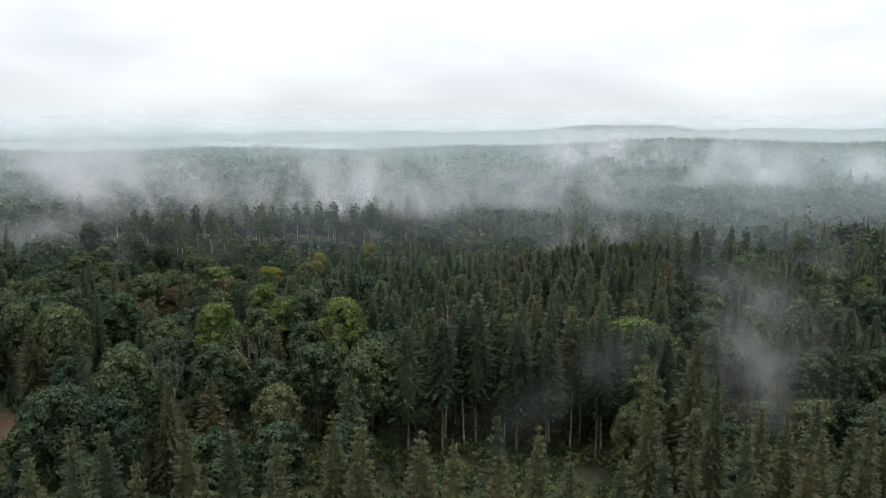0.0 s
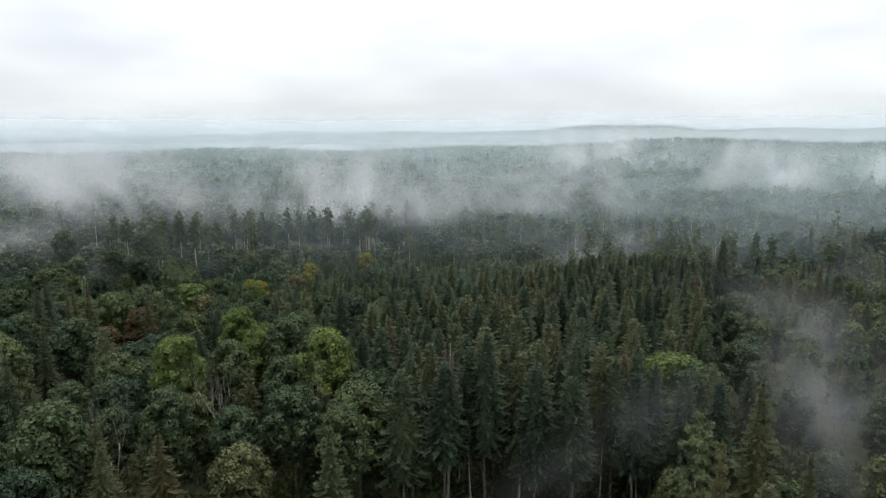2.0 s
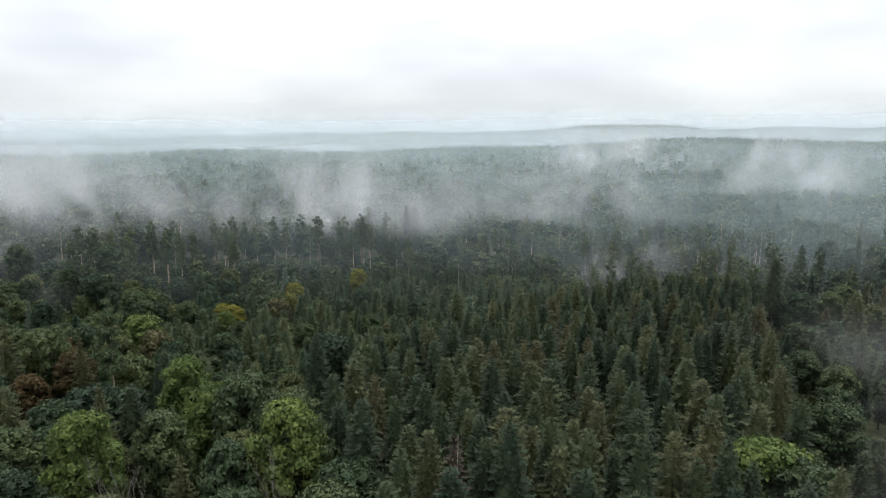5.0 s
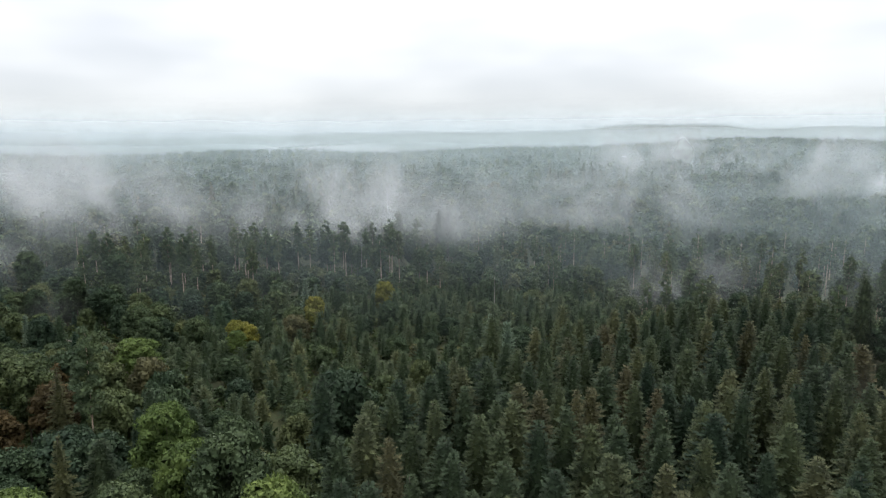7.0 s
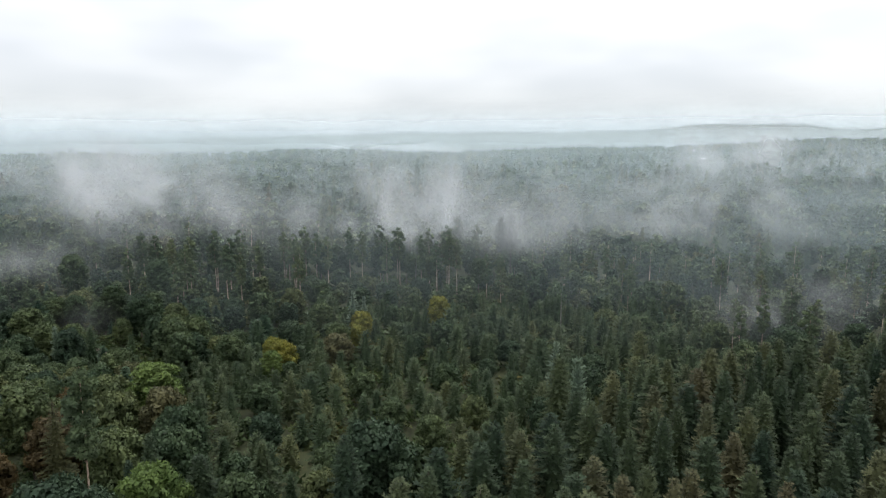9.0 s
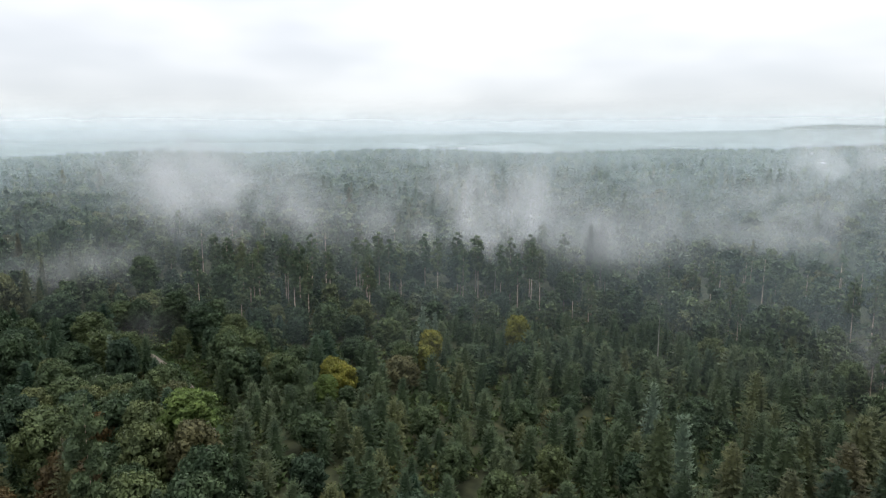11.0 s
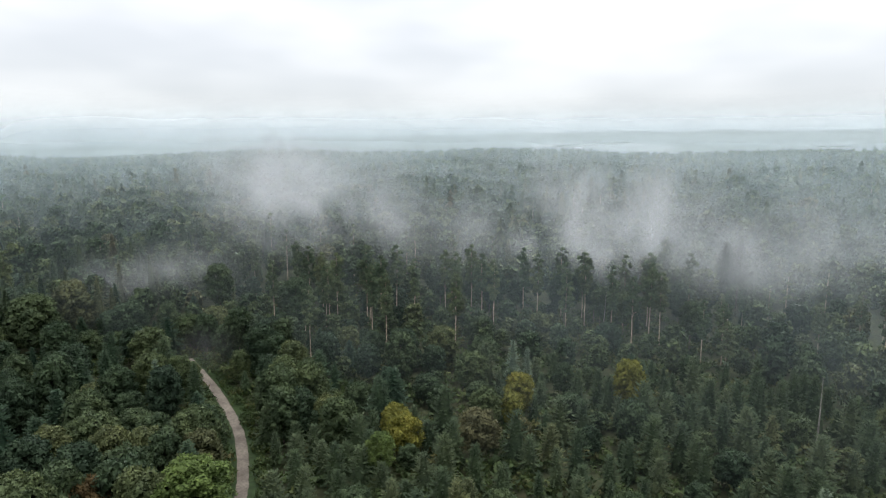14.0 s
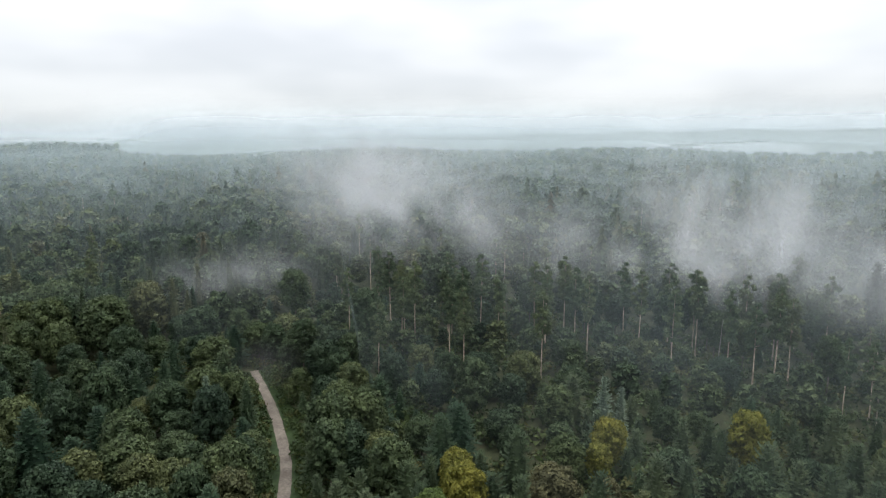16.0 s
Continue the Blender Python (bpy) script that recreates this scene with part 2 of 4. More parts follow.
def tube(points, radii, sides=6):
    """A tapered, closed stem along points, in triangles."""
    p = np.asarray(points, float)
    n = len(p)
    way = np.gradient(p, axis=0)
    way /= np.linalg.norm(way, axis=1)[:, None] + 1e-9
    ref = np.where(np.abs(way[:, 2:3]) > 0.9, np.array([[1.0, 0, 0]]), np.array([[0, 0, 1.0]]))
    a = np.cross(way, ref)
    a /= np.linalg.norm(a, axis=1)[:, None]
    b = np.cross(way, a)
    ang = np.arange(sides) * 2 * np.pi / sides
    ring = a[:, None] * np.cos(ang)[None, :, None] + b[:, None] * np.sin(ang)[None, :, None]
    v = (p[:, None] + ring * np.asarray(radii, float)[:, None, None]).reshape(-1, 3)
    f = []
    for i in range(n - 1):
        for j in range(sides):
            q, r = i * sides + j, i * sides + (j + 1) % sides
            f += [(q, r, r + sides), (q, r + sides, q + sides)]
    v = np.vstack([v, p[-1:]])
    f += [((n - 1) * sides + j, (n - 1) * sides + (j + 1) % sides, len(v) - 1) for j in range(sides)]
    return v, np.array(f)


def kites(root, tip, side, width, fold):
    """Folded four-cornered sprays from root to tip: side is the way across, fold drops the rims."""
    mid = root * 0.5 + tip * 0.5
    w = side * width[:, None]
    v = np.stack([root, mid + w + fold, tip, mid - w + fold], 1).reshape(-1, 3)
    k = np.arange(len(root))[:, None] * 4
    return v, np.concatenate([k + [0, 1, 2], k + [0, 2, 3]])


# ---- one tree of each kind, standing at the origin ----
def envelope(u, taper):
    """Reach of the boughs at the height share u of a conifer crown: full below, rounded to a point."""
    return ((1 - u) ** taper) * (0.72 + 0.28 * min(1, u * 6))


def spruce_crown(rng, h, r, low, whorls, per, nodes, taper=0.72, slim=1.0, lift=0.25, core=0.60):
    """Whorls of drooping boughs, each a fan of broad sprays, round a dense inner cone."""
    roots, tips, sides, widths = [], [], [], []
    bulge = rng.uniform(0, 6.28, 3)
    for i in range(whorls):
        u = (i + rng.uniform(-0.3, 0.3)) / whorls
        u = min(max(u, 0), 0.985)
        z0 = h * (low + (1 - low) * u)
        reach = r * envelope(u, taper) + 0.15
        turn = rng.uniform(0, 6.28)
        for j in range(per):
            az = turn + (j + rng.uniform(-0.3, 0.3)) * 2 * np.pi / per
            L = reach * rng.uniform(0.62, 1.2) * (1 + 0.14 * math.sin(2 * az + bulge[0]) + 0.10 * math.sin(3 * az + bulge[1] + 5 * u))
            out = np.array([math.cos(az), math.sin(az), 0])
            side = np.array([-math.sin(az), math.cos(az), 0])
            rise, sag = lift * (u - 0.15) * 2.2, rng.uniform(0.25, 0.60) * (1 - 0.6 * u)
            for s in np.linspace(0.42, 0.96, nodes):
                p = out * L * s + np.array([0, 0, z0 + L * (rise * s - sag * s * s)])
                tw = (L * (0.12 + 0.20 * (1 - s)) * rng.uniform(0.7, 1.35) + 0.20) * slim
                for sg in (-1, 1):
                    q = p + (out * 0.62 + side * sg * rng.uniform(0.3, 0.8)) * tw + np.array([0, 0, tw * rng.uniform(-0.35, 0.75)])
                    roots.append(p), tips.append(q)
                    sides.append(np.cross((q - p) / tw, [0, 0, 1.0]) + out * rng.uniform(-0.4, 0.4))
                    widths.append(tw * rng.uniform(0.14, 0.24) + 0.04)
            tipp = out * L * 1.10 + np.array([0, 0, z0 + L * (rise - sag * 1.05)])
            roots.append(out * L * 0.45 + np.array([0, 0, z0 + L * (rise * 0.45 - sag * 0.2)])), tips.append(tipp), sides.append(side), widths.append(0.08 * L + 0.06)
    for _ in range(7):
        az = rng.uniform(0, 6.28)
        roots.append(np.array([0, 0, h * 0.94])), tips.append(np.array([0.22 * math.cos(az), 0.22 * math.sin(az), h * rng.uniform(0.975, 1.012)]))
        sides.append(np.array([-math.sin(az), math.cos(az), 0])), widths.append(0.16)
    roots, tips, sides, widths = map(np.array, (roots, tips, sides, widths))
    fold = np.zeros_like(roots)
    fold[:, 2] = -widths * 0.8
    sprays = kites(roots, tips, sides, widths, fold)
    ring, k, m = [], np.linspace(0.0, 0.93, 10), 9
    for u in k:
        az = np.arange(m) * 2 * np.pi / m + rng.uniform(0, 1)
        rr = (r * envelope(u, taper) * core + 0.03) * rng.uniform(0.72, 1.22, m)
        ring.append(np.stack([rr * np.cos(az), rr * np.sin(az), h * (low + (1 - low) * u) - 0.25 * rr + rng.uniform(-0.3, 0.3, m)], 1))
    inner = np.concatenate(ring + [np.array([[0, 0, h * 0.985]])])
    n = len(k)
    f = [(i * m + j, i * m + (j + 1) % m, i * m + m + (j + 1) % m) for i in range(n - 1) for j in range(m)] + [(i * m + j, i * m + m + (j + 1) % m, i * m + m + j) for i in range(n - 1) for j in range(m)]
    f += [((n - 1) * m + j, (n - 1) * m + (j + 1) % m, n * m) for j in range(m)]
    return joined([sprays, (inner, np.array(f))])


def straight_trunk(rng, h, r, top=1.0, lean=0.02, sides=7):
    k = np.linspace(0, 1, 7)
    wob = rng.normal(0, 0.004 * h, (7, 2)).cumsum(0) * 0.4
    pts = np.stack([wob[:, 0] + lean * h * k, wob[:, 1], h * top * k], 1)
    pts[0] = (0, 0, -0.6)
    return tube(pts, r * (1 - 0.88 * k) * np.where(k == 0, 1.35, 1), sides)


def leaf_cloud(rng, lobes, count, size, squash=0.9, flat=0.12, sprigs=0.4):
    """Leaf clumps over the shells of several lobes (x, y, z, radius); a share of them are sprigs that stand out and up."""
    lobes = np.asarray(lobes, float)
    weight = lobes[:, 3] ** 2
    pick = rng.choice(len(lobes), count, p=weight / weight.sum())
    d = rng.normal(0, 1, (count, 3))
    d /= np.linalg.norm(d, axis=1)[:, None]
    d[:, 2] = np.where(d[:, 2] < -0.5, -d[:, 2], d[:, 2])
    rad = lobes[pick, 3] * rng.uniform(0.84, 1.08, count)
    c = lobes[pick, :3] + d * rad[:, None] * np.array([1, 1, squash])
    n = d + rng.normal(0, 0.16, (count, 3)) + np.array([0, 0, flat])
    n /= np.linalg.norm(n, axis=1)[:, None]
    a = np.cross(n, rng.normal(0, 1, (count, 3)))
    a /= np.linalg.norm(a, axis=1)[:, None] + 1e-9
    b = np.cross(n, a)
    up = d * 0.8 + rng.normal(0, 0.3, (count, 3)) + np.array([0, 0, 0.75])
    up /= np.linalg.norm(up, axis=1)[:, None]
    stand = rng.uniform(0, 1, count) < sprigs
    a = np.where(stand[:, None], -up, a)
    across = np.cross(up, d + rng.normal(0, 0.5, (count, 3)))
    across /= np.linalg.norm(across, axis=1)[:, None] + 1e-9
    b = np.where(stand[:, None], across * 0.7, b)
    s = size * rng.uniform(0.6, 1.35, count)
    s = s[:, None]
    v = np.stack([c - a * s, c + a * s * 0.55 + b * s * 0.75 - n * s * 0.25, c + a * s * 0.55 - b * s * 0.75 - n * s * 0.25], 1).reshape(-1, 3)
    return v, np.arange(3 * count).reshape(-1, 3)


def broad_lobes(rng, h, r, low, n, ragged=0.08):
    """An egg-shaped crown of stacked lobes with smaller ones bulging from it."""
    z0, z1 = h * low, h
    mid = (z0 + z1) / 2
    half = (z1 - z0) / 2
    out = [(0, 0, z1 - r * 0.60, r * 0.52), (0, 0, mid, r * 0.66), (0, 0, z0 + r * 0.55, r * 0.56)]
    for i in range(n):
        az = i * 2.4 + rng.uniform(-0.5, 0.5)
        e = math.asin(min(0.98, max(-0.75, -0.7 + 1.65 * (i + rng.uniform(0, 1)) / n)))
        rr = r * rng.uniform(0.24, 0.38)
        reach = (r - rr * 0.85) * rng.uniform(1 - ragged, 1 + ragged)
        out.append((reach * math.cos(e) * math.cos(az), reach * math.cos(e) * math.sin(az), mid + (half - rr * 0.8) * math.sin(e), rr))
    return out


def lobe_cores(lobes, share=0.86):
    """The dense inside of a crown: a knobbly lump for each lobe, open below."""
    g = (1 + 5 ** 0.5) / 2
    ball = np.array([(-1, g, 0), (1, g, 0), (-1, -g, 0), (1, -g, 0), (0, -1, g), (0, 1, g), (0, -1, -g), (0, 1, -g), (g, 0, -1), (g, 0, 1), (-g, 0, -1), (-g, 0, 1)], float) / math.hypot(1, g)
    faces = np.array([(i, j, k) for i in range(12) for j in range(i + 1, 12) for k in range(j + 1, 12)
                      if max(np.linalg.norm(ball[i] - ball[j]), np.linalg.norm(ball[j] - ball[k]), np.linalg.norm(ball[i] - ball[k])) < 1.1])
    soups = []
    for x, y, z, rad in lobes:
        turn = Matrix.Rotation(rng.uniform(0, 6.28), 3, "Z") @ Matrix.Rotation(rng.uniform(0, 1.2), 3, "X")
        v = ball @ np.array(turn)
        v = v * rng.uniform(0.75, 1.12, (12, 1)) * rad * share
        keep = v[faces].mean(1)[:, 2] > -0.45 * rad
        soups.append((v + np.array([x, y, z]), faces[keep]))
    return joined(soups)


def limbs_to(rng, h, r, lobes, n, sides=5):
    """Limbs that run from the trunk up into the lobes of the crown."""
    out = []
    for x, y, z, rad in lobes[5:5 + n]:
        z0 = min(h * 0.42 + rng.uniform(-0.08, 0.2) * h, z)
        k = np.linspace(0, 1, 5)[:, None]
        pts = np.array([0.005 * h, 0, z0]) * (1 - k) + np.array([x, y, z]) * k + np.array([0, 0, 1.0]) * (k * (1 - k)) * 0.1 * h + rng.normal(0, 0.05, (5, 3))
        out.append(tube(pts, r * 0.42 * (1 - 0.85 * k[:, 0]), sides))
    return out


def branching(rng, h, r, spread=0.5, depth=4, start=0.35):
    """A leafless tree: forks that grow thinner."""
    soups = []

    def grow(p, way, length, rad, level):
        k = 5
        pts = [p]
        for _ in range(k):
            way = way + rng.normal(0, 0.07, 3) + np.array([0, 0, 0.05])
            way /= np.linalg.norm(way)
            pts.append(pts[-1] + way * length / k)
        soups.append(tube(pts, np.linspace(rad, rad * 0.55, k + 1), 6 if level < 2 else 4 if level < 3 else 3))
        if level < depth:
            for _ in range(rng.integers(2, 4) if level else 3):
                turn = rng.normal(0, 1, 3)
                turn[2] = abs(turn[2]) * 0.6
                w2 = way + turn / np.linalg.norm(turn) * spread
                grow(pts[-1 - rng.integers(0, 3)], w2 / np.linalg.norm(w2), length * rng.uniform(0.5, 0.75), rad * 0.5, level + 1)

    grow(np.array([0, 0, -0.5]), np.array([0, 0, 1.0]), h * start, r, 0)
    v, f = joined(soups)
    v[:, 2] *= h / v[:, 2].max()
    return v, f


def pine_lobes(rng, h, r, n):
    out = []
    for i in range(n):
        u = (i + rng.uniform(-0.4, 0.4)) / n
        az = i * 2.4 + rng.uniform(-0.8, 0.8)
        reach = r * rng.uniform(0.2, 0.78) * (1 - 0.40 * u ** 2) * (0.6 + 0.4 * min(1, max(u, 0) * 3))
        out.append((reach * math.cos(az), reach * math.sin(az), h * (0.50 + 0.44 * u), r * rng.uniform(0.24, 0.40) * (1 - 0.3 * u)))
    out.append((0, 0, h - r * 0.2, r * 0.22))
    return out


def tufts(rng, lobes, count, size):
    v, f = leaf_cloud(rng, lobes, count, size, squash=0.75, flat=0.6)
    return v, f


rng = np.random.default_rng(7)
KINDS = {}


def kind(name, label, category, height, variants):
    """variants: a list of lists of (part name, soup, material, label)."""
    KINDS[name] = dict(label=label, category=category, height=height, variants=variants, roots=[None] * len(variants), count=0)


def spruce_variants(n, h, rr, low, whorls, per, nodes, material, bark, **kw):
    out = []
    for i in range(n):
        r = rr * rng.uniform(0.85, 1.15)
        out.append([("trunk", straight_trunk(rng, h, h * 0.0085, 0.985, rng.uniform(-0.006, 0.006)), bark, ""), ("crown", spruce_crown(rng, h, r, low * rng.uniform(0.8, 1.2), whorls, per, nodes, **kw), material, "")])
    return out


def broad_variants(n, h, rr, low, lobes, count, size, material, bark, limbs=2):
    out = []
    for i in range(n):
        L = broad_lobes(rng, h, rr * rng.uniform(0.85, 1.15), low, lobes, 0.24 if h > 15 else 0.12)
        stem_and_limbs = [("trunk", straight_trunk(rng, h * 0.86, h * 0.011, 1.0, 0.01, 7), bark, "")] + [("limb", q, bark, "") for q in limbs_to(rng, h, h * 0.011, L, limbs)]
        out.append(stem_and_limbs + [("crown", joined([lobe_cores(L, 0.74), leaf_cloud(rng, L, count, size)]), material, "")])
    return out


def pine_variants(n, h, rr):
    out = []
    for i in range(n):
        L = pine_lobes(rng, h, rr * rng.uniform(0.85, 1.2), 22)
        t = [("trunk", straight_trunk(rng, h * 0.96, h * 0.0075, 1.0, rng.uniform(-0.02, 0.02), 7), PINE_BARK, "bare orange-brown trunk")]
        for x, y, z, rad in L[:3]:
            k = np.linspace(0, 1, 4)[:, None]
            t.append(("limb", tube(np.array([0, 0, z - 0.8]) * (1 - k) + np.array([x, y, z]) * k, 0.08 * (1 - 0.7 * k[:, 0]), 4), PINE_BARK, ""))
        out.append(t + [("crown", tufts(rng, L, 3600, 0.30), PINE, "")])
    return out


kind("spruce_tree", "tall dark green spruce with drooping boughs in a dense stand", "tree", 25, spruce_variants(7, 25, 3.0, 0.36, 32, 8, 4, SPRUCE, BARK, taper=0.58))
kind("large_spruce", "tall full-boughed spruce with an olive-green pointed crown", "tree", 28, spruce_variants(6, 28, 4.8, 0.08, 34, 9, 6, OLD_SPRUCE, BARK, taper=0.92, slim=0.85, core=0.46))
kind("young_conifer", "young grey-green conifer in a close plantation", "young tree", 8, spruce_variants(7, 8, 2.1, 0.02, 17, 8, 3, YOUNG, BARK, taper=0.62, lift=0.9, slim=0.85))
kind("bushy_conifer", "dark green bushy conifer among broadleaf trees", "tree", 12, spruce_variants(5, 12, 3.2, 0.04, 22, 9, 4, CONIFER, BARK, taper=0.70, lift=0.5, slim=0.9))
kind("broadleaf_tree", "tall green broadleaf tree with an uneven rounded crown", "tree", 21, broad_variants(7, 21, 4.5, 0.30, 46, 7600, 0.24, BROAD, BARK, 3))
kind("young_broadleaf", "small green broadleaf tree with a dense round crown", "tree", 11, broad_variants(8, 11, 3.3, 0.06, 44, 5400, 0.24, BROAD, BARK, 2))
kind("pine_tree", "tall pine with a bare trunk and a high tufted crown", "tree", 22, pine_variants(5, 22, 2.9))
kind("bright_broadleaf", "fresh light-green broadleaf tree standing in the darker wood", "tree", 22, broad_variants(3, 22, 4.2, 0.32, 40, 7600, 0.24, BRIGHT, BARK, 3))
kind("yellow_tree", "broadleaf tree with yellow early-autumn leaves above young conifers", "tree", 9, broad_variants(3, 9, 3.1, 0.10, 38, 5000, 0.21, YELLOW, BARK))
kind("rusty_tree", "small broadleaf tree with rust-brown leaves", "tree", 11, broad_variants(2, 11, 3.0, 0.15, 36, 4400, 0.22, RUSTY, BARK))
kind("silver_tree", "slender pale silvery-green young tree", "tree", 11, spruce_variants(2, 11, 1.9, 0.06, 24, 7, 3, SILVER, PALE_BARK, lift=0.6))
kind("bare_tree", "leafless tree with pale branching limbs", "bare tree", 22, [[("trunk", branching(rng, 22, 0.17, 0.42, 6, 0.36), PALE_BARK, "")] for _ in range(3)])
kind("dead_spruce", "dying spruce with a pale bare trunk and brown needles", "dead tree", 26, [[("trunk", straight_trunk(rng, 26, 0.24, 0.985, 0.01), PALE_BARK, "pale barkless trunk"), ("crown", spruce_crown(rng, 26, 2.4, 0.58, 13, 6, 2, core=0.2), DEAD, "thin brown needles")] for _ in range(2)])
# dead trunks; the pale bark also stands in for light on spruce trunks
kind("dead_tree", "pale bare trunk of a dead tree or brightly lit spruce", "dead tree", 12, [[("trunk", straight_trunk(rng, 12, 0.19, 1.0, rng.uniform(-0.05, 0.05)), PALE_BARK, "")] for _ in range(2)])


# ---- the lie of the land ----
def step(x, a, b):
    k = np.clip((np.asarray(x, float) - a) / (b - a), 0, 1)
    return k * k * (3 - 2 * k)


def land(x, y):
    """Ground height: level wood, a low rise towards the north-west, a wooded ridge, a valley and far hills."""
    x, y = np.asarray(x, float), np.asarray(y, float)
    d = np.hypot(x, y)
    az = np.degrees(np.arctan2(-x, y))
    z = 1.5 * step(y, 140, 215) * step(-x, -30, 60)
    z += 0.5 * np.sin(x * 0.043 + 1) * np.cos(y * 0.051) * step(d, 40, 120)
    rise = np.clip((d - 340) / 420, 0, 1)
    rise = 0.75 * rise + 0.25 * rise * rise * (3 - 2 * rise)
    z += (25 + 11 * step(-az, -6, 14) - 5 * step(az, 28, 55) + 2.0 * np.sin(az * 0.33 + 1.0)) * rise * (1 - step(d, 860, 1200))
    z += 22 * step(d, 1000, 1400)
    hill = np.interp(az, [-40, -24, -17, -15.5, -13, -9, -5, 0, 15, 25, 40, 60], [56, 58, 58, 74, 78, 76, 58, 50, 46, 36, 20, 0])
    z += step(d, 1500, 2700) * (hill + 3 * np.sin(az * 0.83 + 2))
    return z


def ground_sheet():
    rings = np.concatenate([np.arange(0, 700, 14), np.geomspace(700, 4800, 34)])
    n = 180
    ang = np.arange(n) * 2 * np.pi / n
    x, y = rings[:, None] * np.sin(ang)[None], rings[:, None] * np.cos(ang)[None] + 60
    v = np.stack([x, y, land(x, y)], -1).reshape(-1, 3)
    f = []
    for i in range(len(rings) - 1):
        a = i * n + np.arange(n)
        b = i * n + (np.arange(n) + 1) % n
        f.append(np.stack([a, a + n, b + n, b], 1))
    ob = new("ground", mesh_of("ground", v, np.concatenate(f), FLOOR))
    return tagged(ob, "dark forest floor of soil, moss and fallen needles", "ground", kind="structure")


ground_sheet()


# ---- the sandy track with its verges ----
ROAD = [(-143.5, 238), (-127.5, 230.3), (-118.5, 225.5), (-110, 220.5), (-103, 216), (-95, 209.3), (-88, 202.6), (-81, 194.5), (-75, 185), (-71, 173)]


def smooth_line(pts, n):
    p = np.asarray(pts, float)
    d = np.concatenate([[0], np.linalg.norm(np.diff(p, axis=0), axis=1).cumsum()])
    s = np.linspace(0, d[-1], n)
    line = np.stack([np.interp(s, d, p[:, 0]), np.interp(s, d, p[:, 1])], 1)
    for _ in range(6):
        line[1:-1] = (line[:-2] + 2 * line[1:-1] + line[2:]) / 4
    return line


LINE = smooth_line(ROAD, 90)


def ribbon(name, half, height, material, crown=0.0, jag=0.0):
    way = np.gradient(LINE, axis=0)
    way /= np.linalg.norm(way, axis=1)[:, None]
    across = np.stack([-way[:, 1], way[:, 0]], 1)
    cols = np.linspace(-1, 1, 7)
    r = np.random.default_rng(3)
    w = half * (1 + r.normal(0, jag, (len(LINE), 1)))
    xy = LINE[:, None] + across[:, None] * (cols[None, :, None] * w[:, :, None])
    ruts = -0.05 * np.exp(-((np.abs(cols) - 0.5) / 0.16) ** 2)
    z = land(xy[..., 0], xy[..., 1]) + height + (ruts + crown * (1 - cols ** 2))[None]
    v = np.concatenate([xy, z[..., None]], -1).reshape(-1, 3)
    q = (np.arange(len(LINE) - 1)[:, None] * 7 + np.arange(6)[None]).ravel()
    f = np.stack([q, q + 1, q + 8, q + 7], 1)
    return new(name, mesh_of(name, v, f, material))


tagged(ribbon("verge", 3.6, 0.10, VERGE, 0.05, 0.12), "strips of green grass beside the forest track", "verge", kind="structure")
tagged(ribbon("road", 0.95, 0.20, TRACK, 0.06, 0.05), "pale sandy forest track winding between the trees", "road", kind="structure")


def road_gap(x, y):
    return np.min(np.hypot(LINE[:, 0] - x, LINE[:, 1] - y))


def meadow():
    k = np.linspace(0, 2 * np.pi, 40, endpoint=False)
    rad = 1 + 0.15 * np.sin(3 * k) + 0.1 * np.sin(5 * k + 1)
    x, y = -90 + 9 * rad * np.cos(k), 115 + 6.5 * rad * np.sin(k)
    v = np.stack([x, y, land(x, y) + 0.15], 1)
    v = np.vstack([v, [[-90, 115, float(land(-90, 115)) + 0.25]]])
    f = [(i, (i + 1) % 40, 40) for i in range(40)]
    tagged(new("meadow", mesh_of("meadow", v, np.array(f), STRAW)), "small clearing of dry brown grass", "clearing", kind="structure")


meadow()

# ---- setting the trees ----
LOOSE = {}
TAKEN = []


def plant(name, x, y, top=None, wide=1.0, lean=0.0):
    """One tree of a kind; top: the height of its tip above the datum."""
    k = KINDS[name]
    i = rng.integers(0, len(k["variants"]))
    z = float(land(x, y))
    s = ((top - z) / k["height"]) if top else 1.0
    sx = s ** 0.7 * wide
    m = Matrix.Translation((x, y, z)) @ Matrix.Rotation(lean, 4, "Y") @ Matrix.Rotation(rng.uniform(0, 6.28), 4, "Z") @ Matrix.Diagonal((sx, sx, s, 1))
    if k["roots"][i] is None:
        root = tagged(new(name), k["label"], k["category"], group=k["label"].split(" with ")[0] + "s")
        for pn, soup, mat, lab in k["variants"][i]:
            part(pn, soup, mat, root, lab)
        root.matrix_basis = m
        k["roots"][i] = root
    else:
        root = k["roots"][i]
        made = copy_thing(root, Matrix.Identity(4))
        made.matrix_basis = m
    k["count"] += 1
    TAKEN.append((x, y, max(1.2, 0.5 * sx * {"spruce_tree": 2.4, "large_spruce": 3.4, "bushy_conifer": 5.0, "young_conifer": 1.5, "broadleaf_tree": 4.2, "young_broadleaf": 3.2, "pine_tree": 2.6, "bright_broadleaf": 4.0, "yellow_tree": 3.2}.get(name, 2.0))))


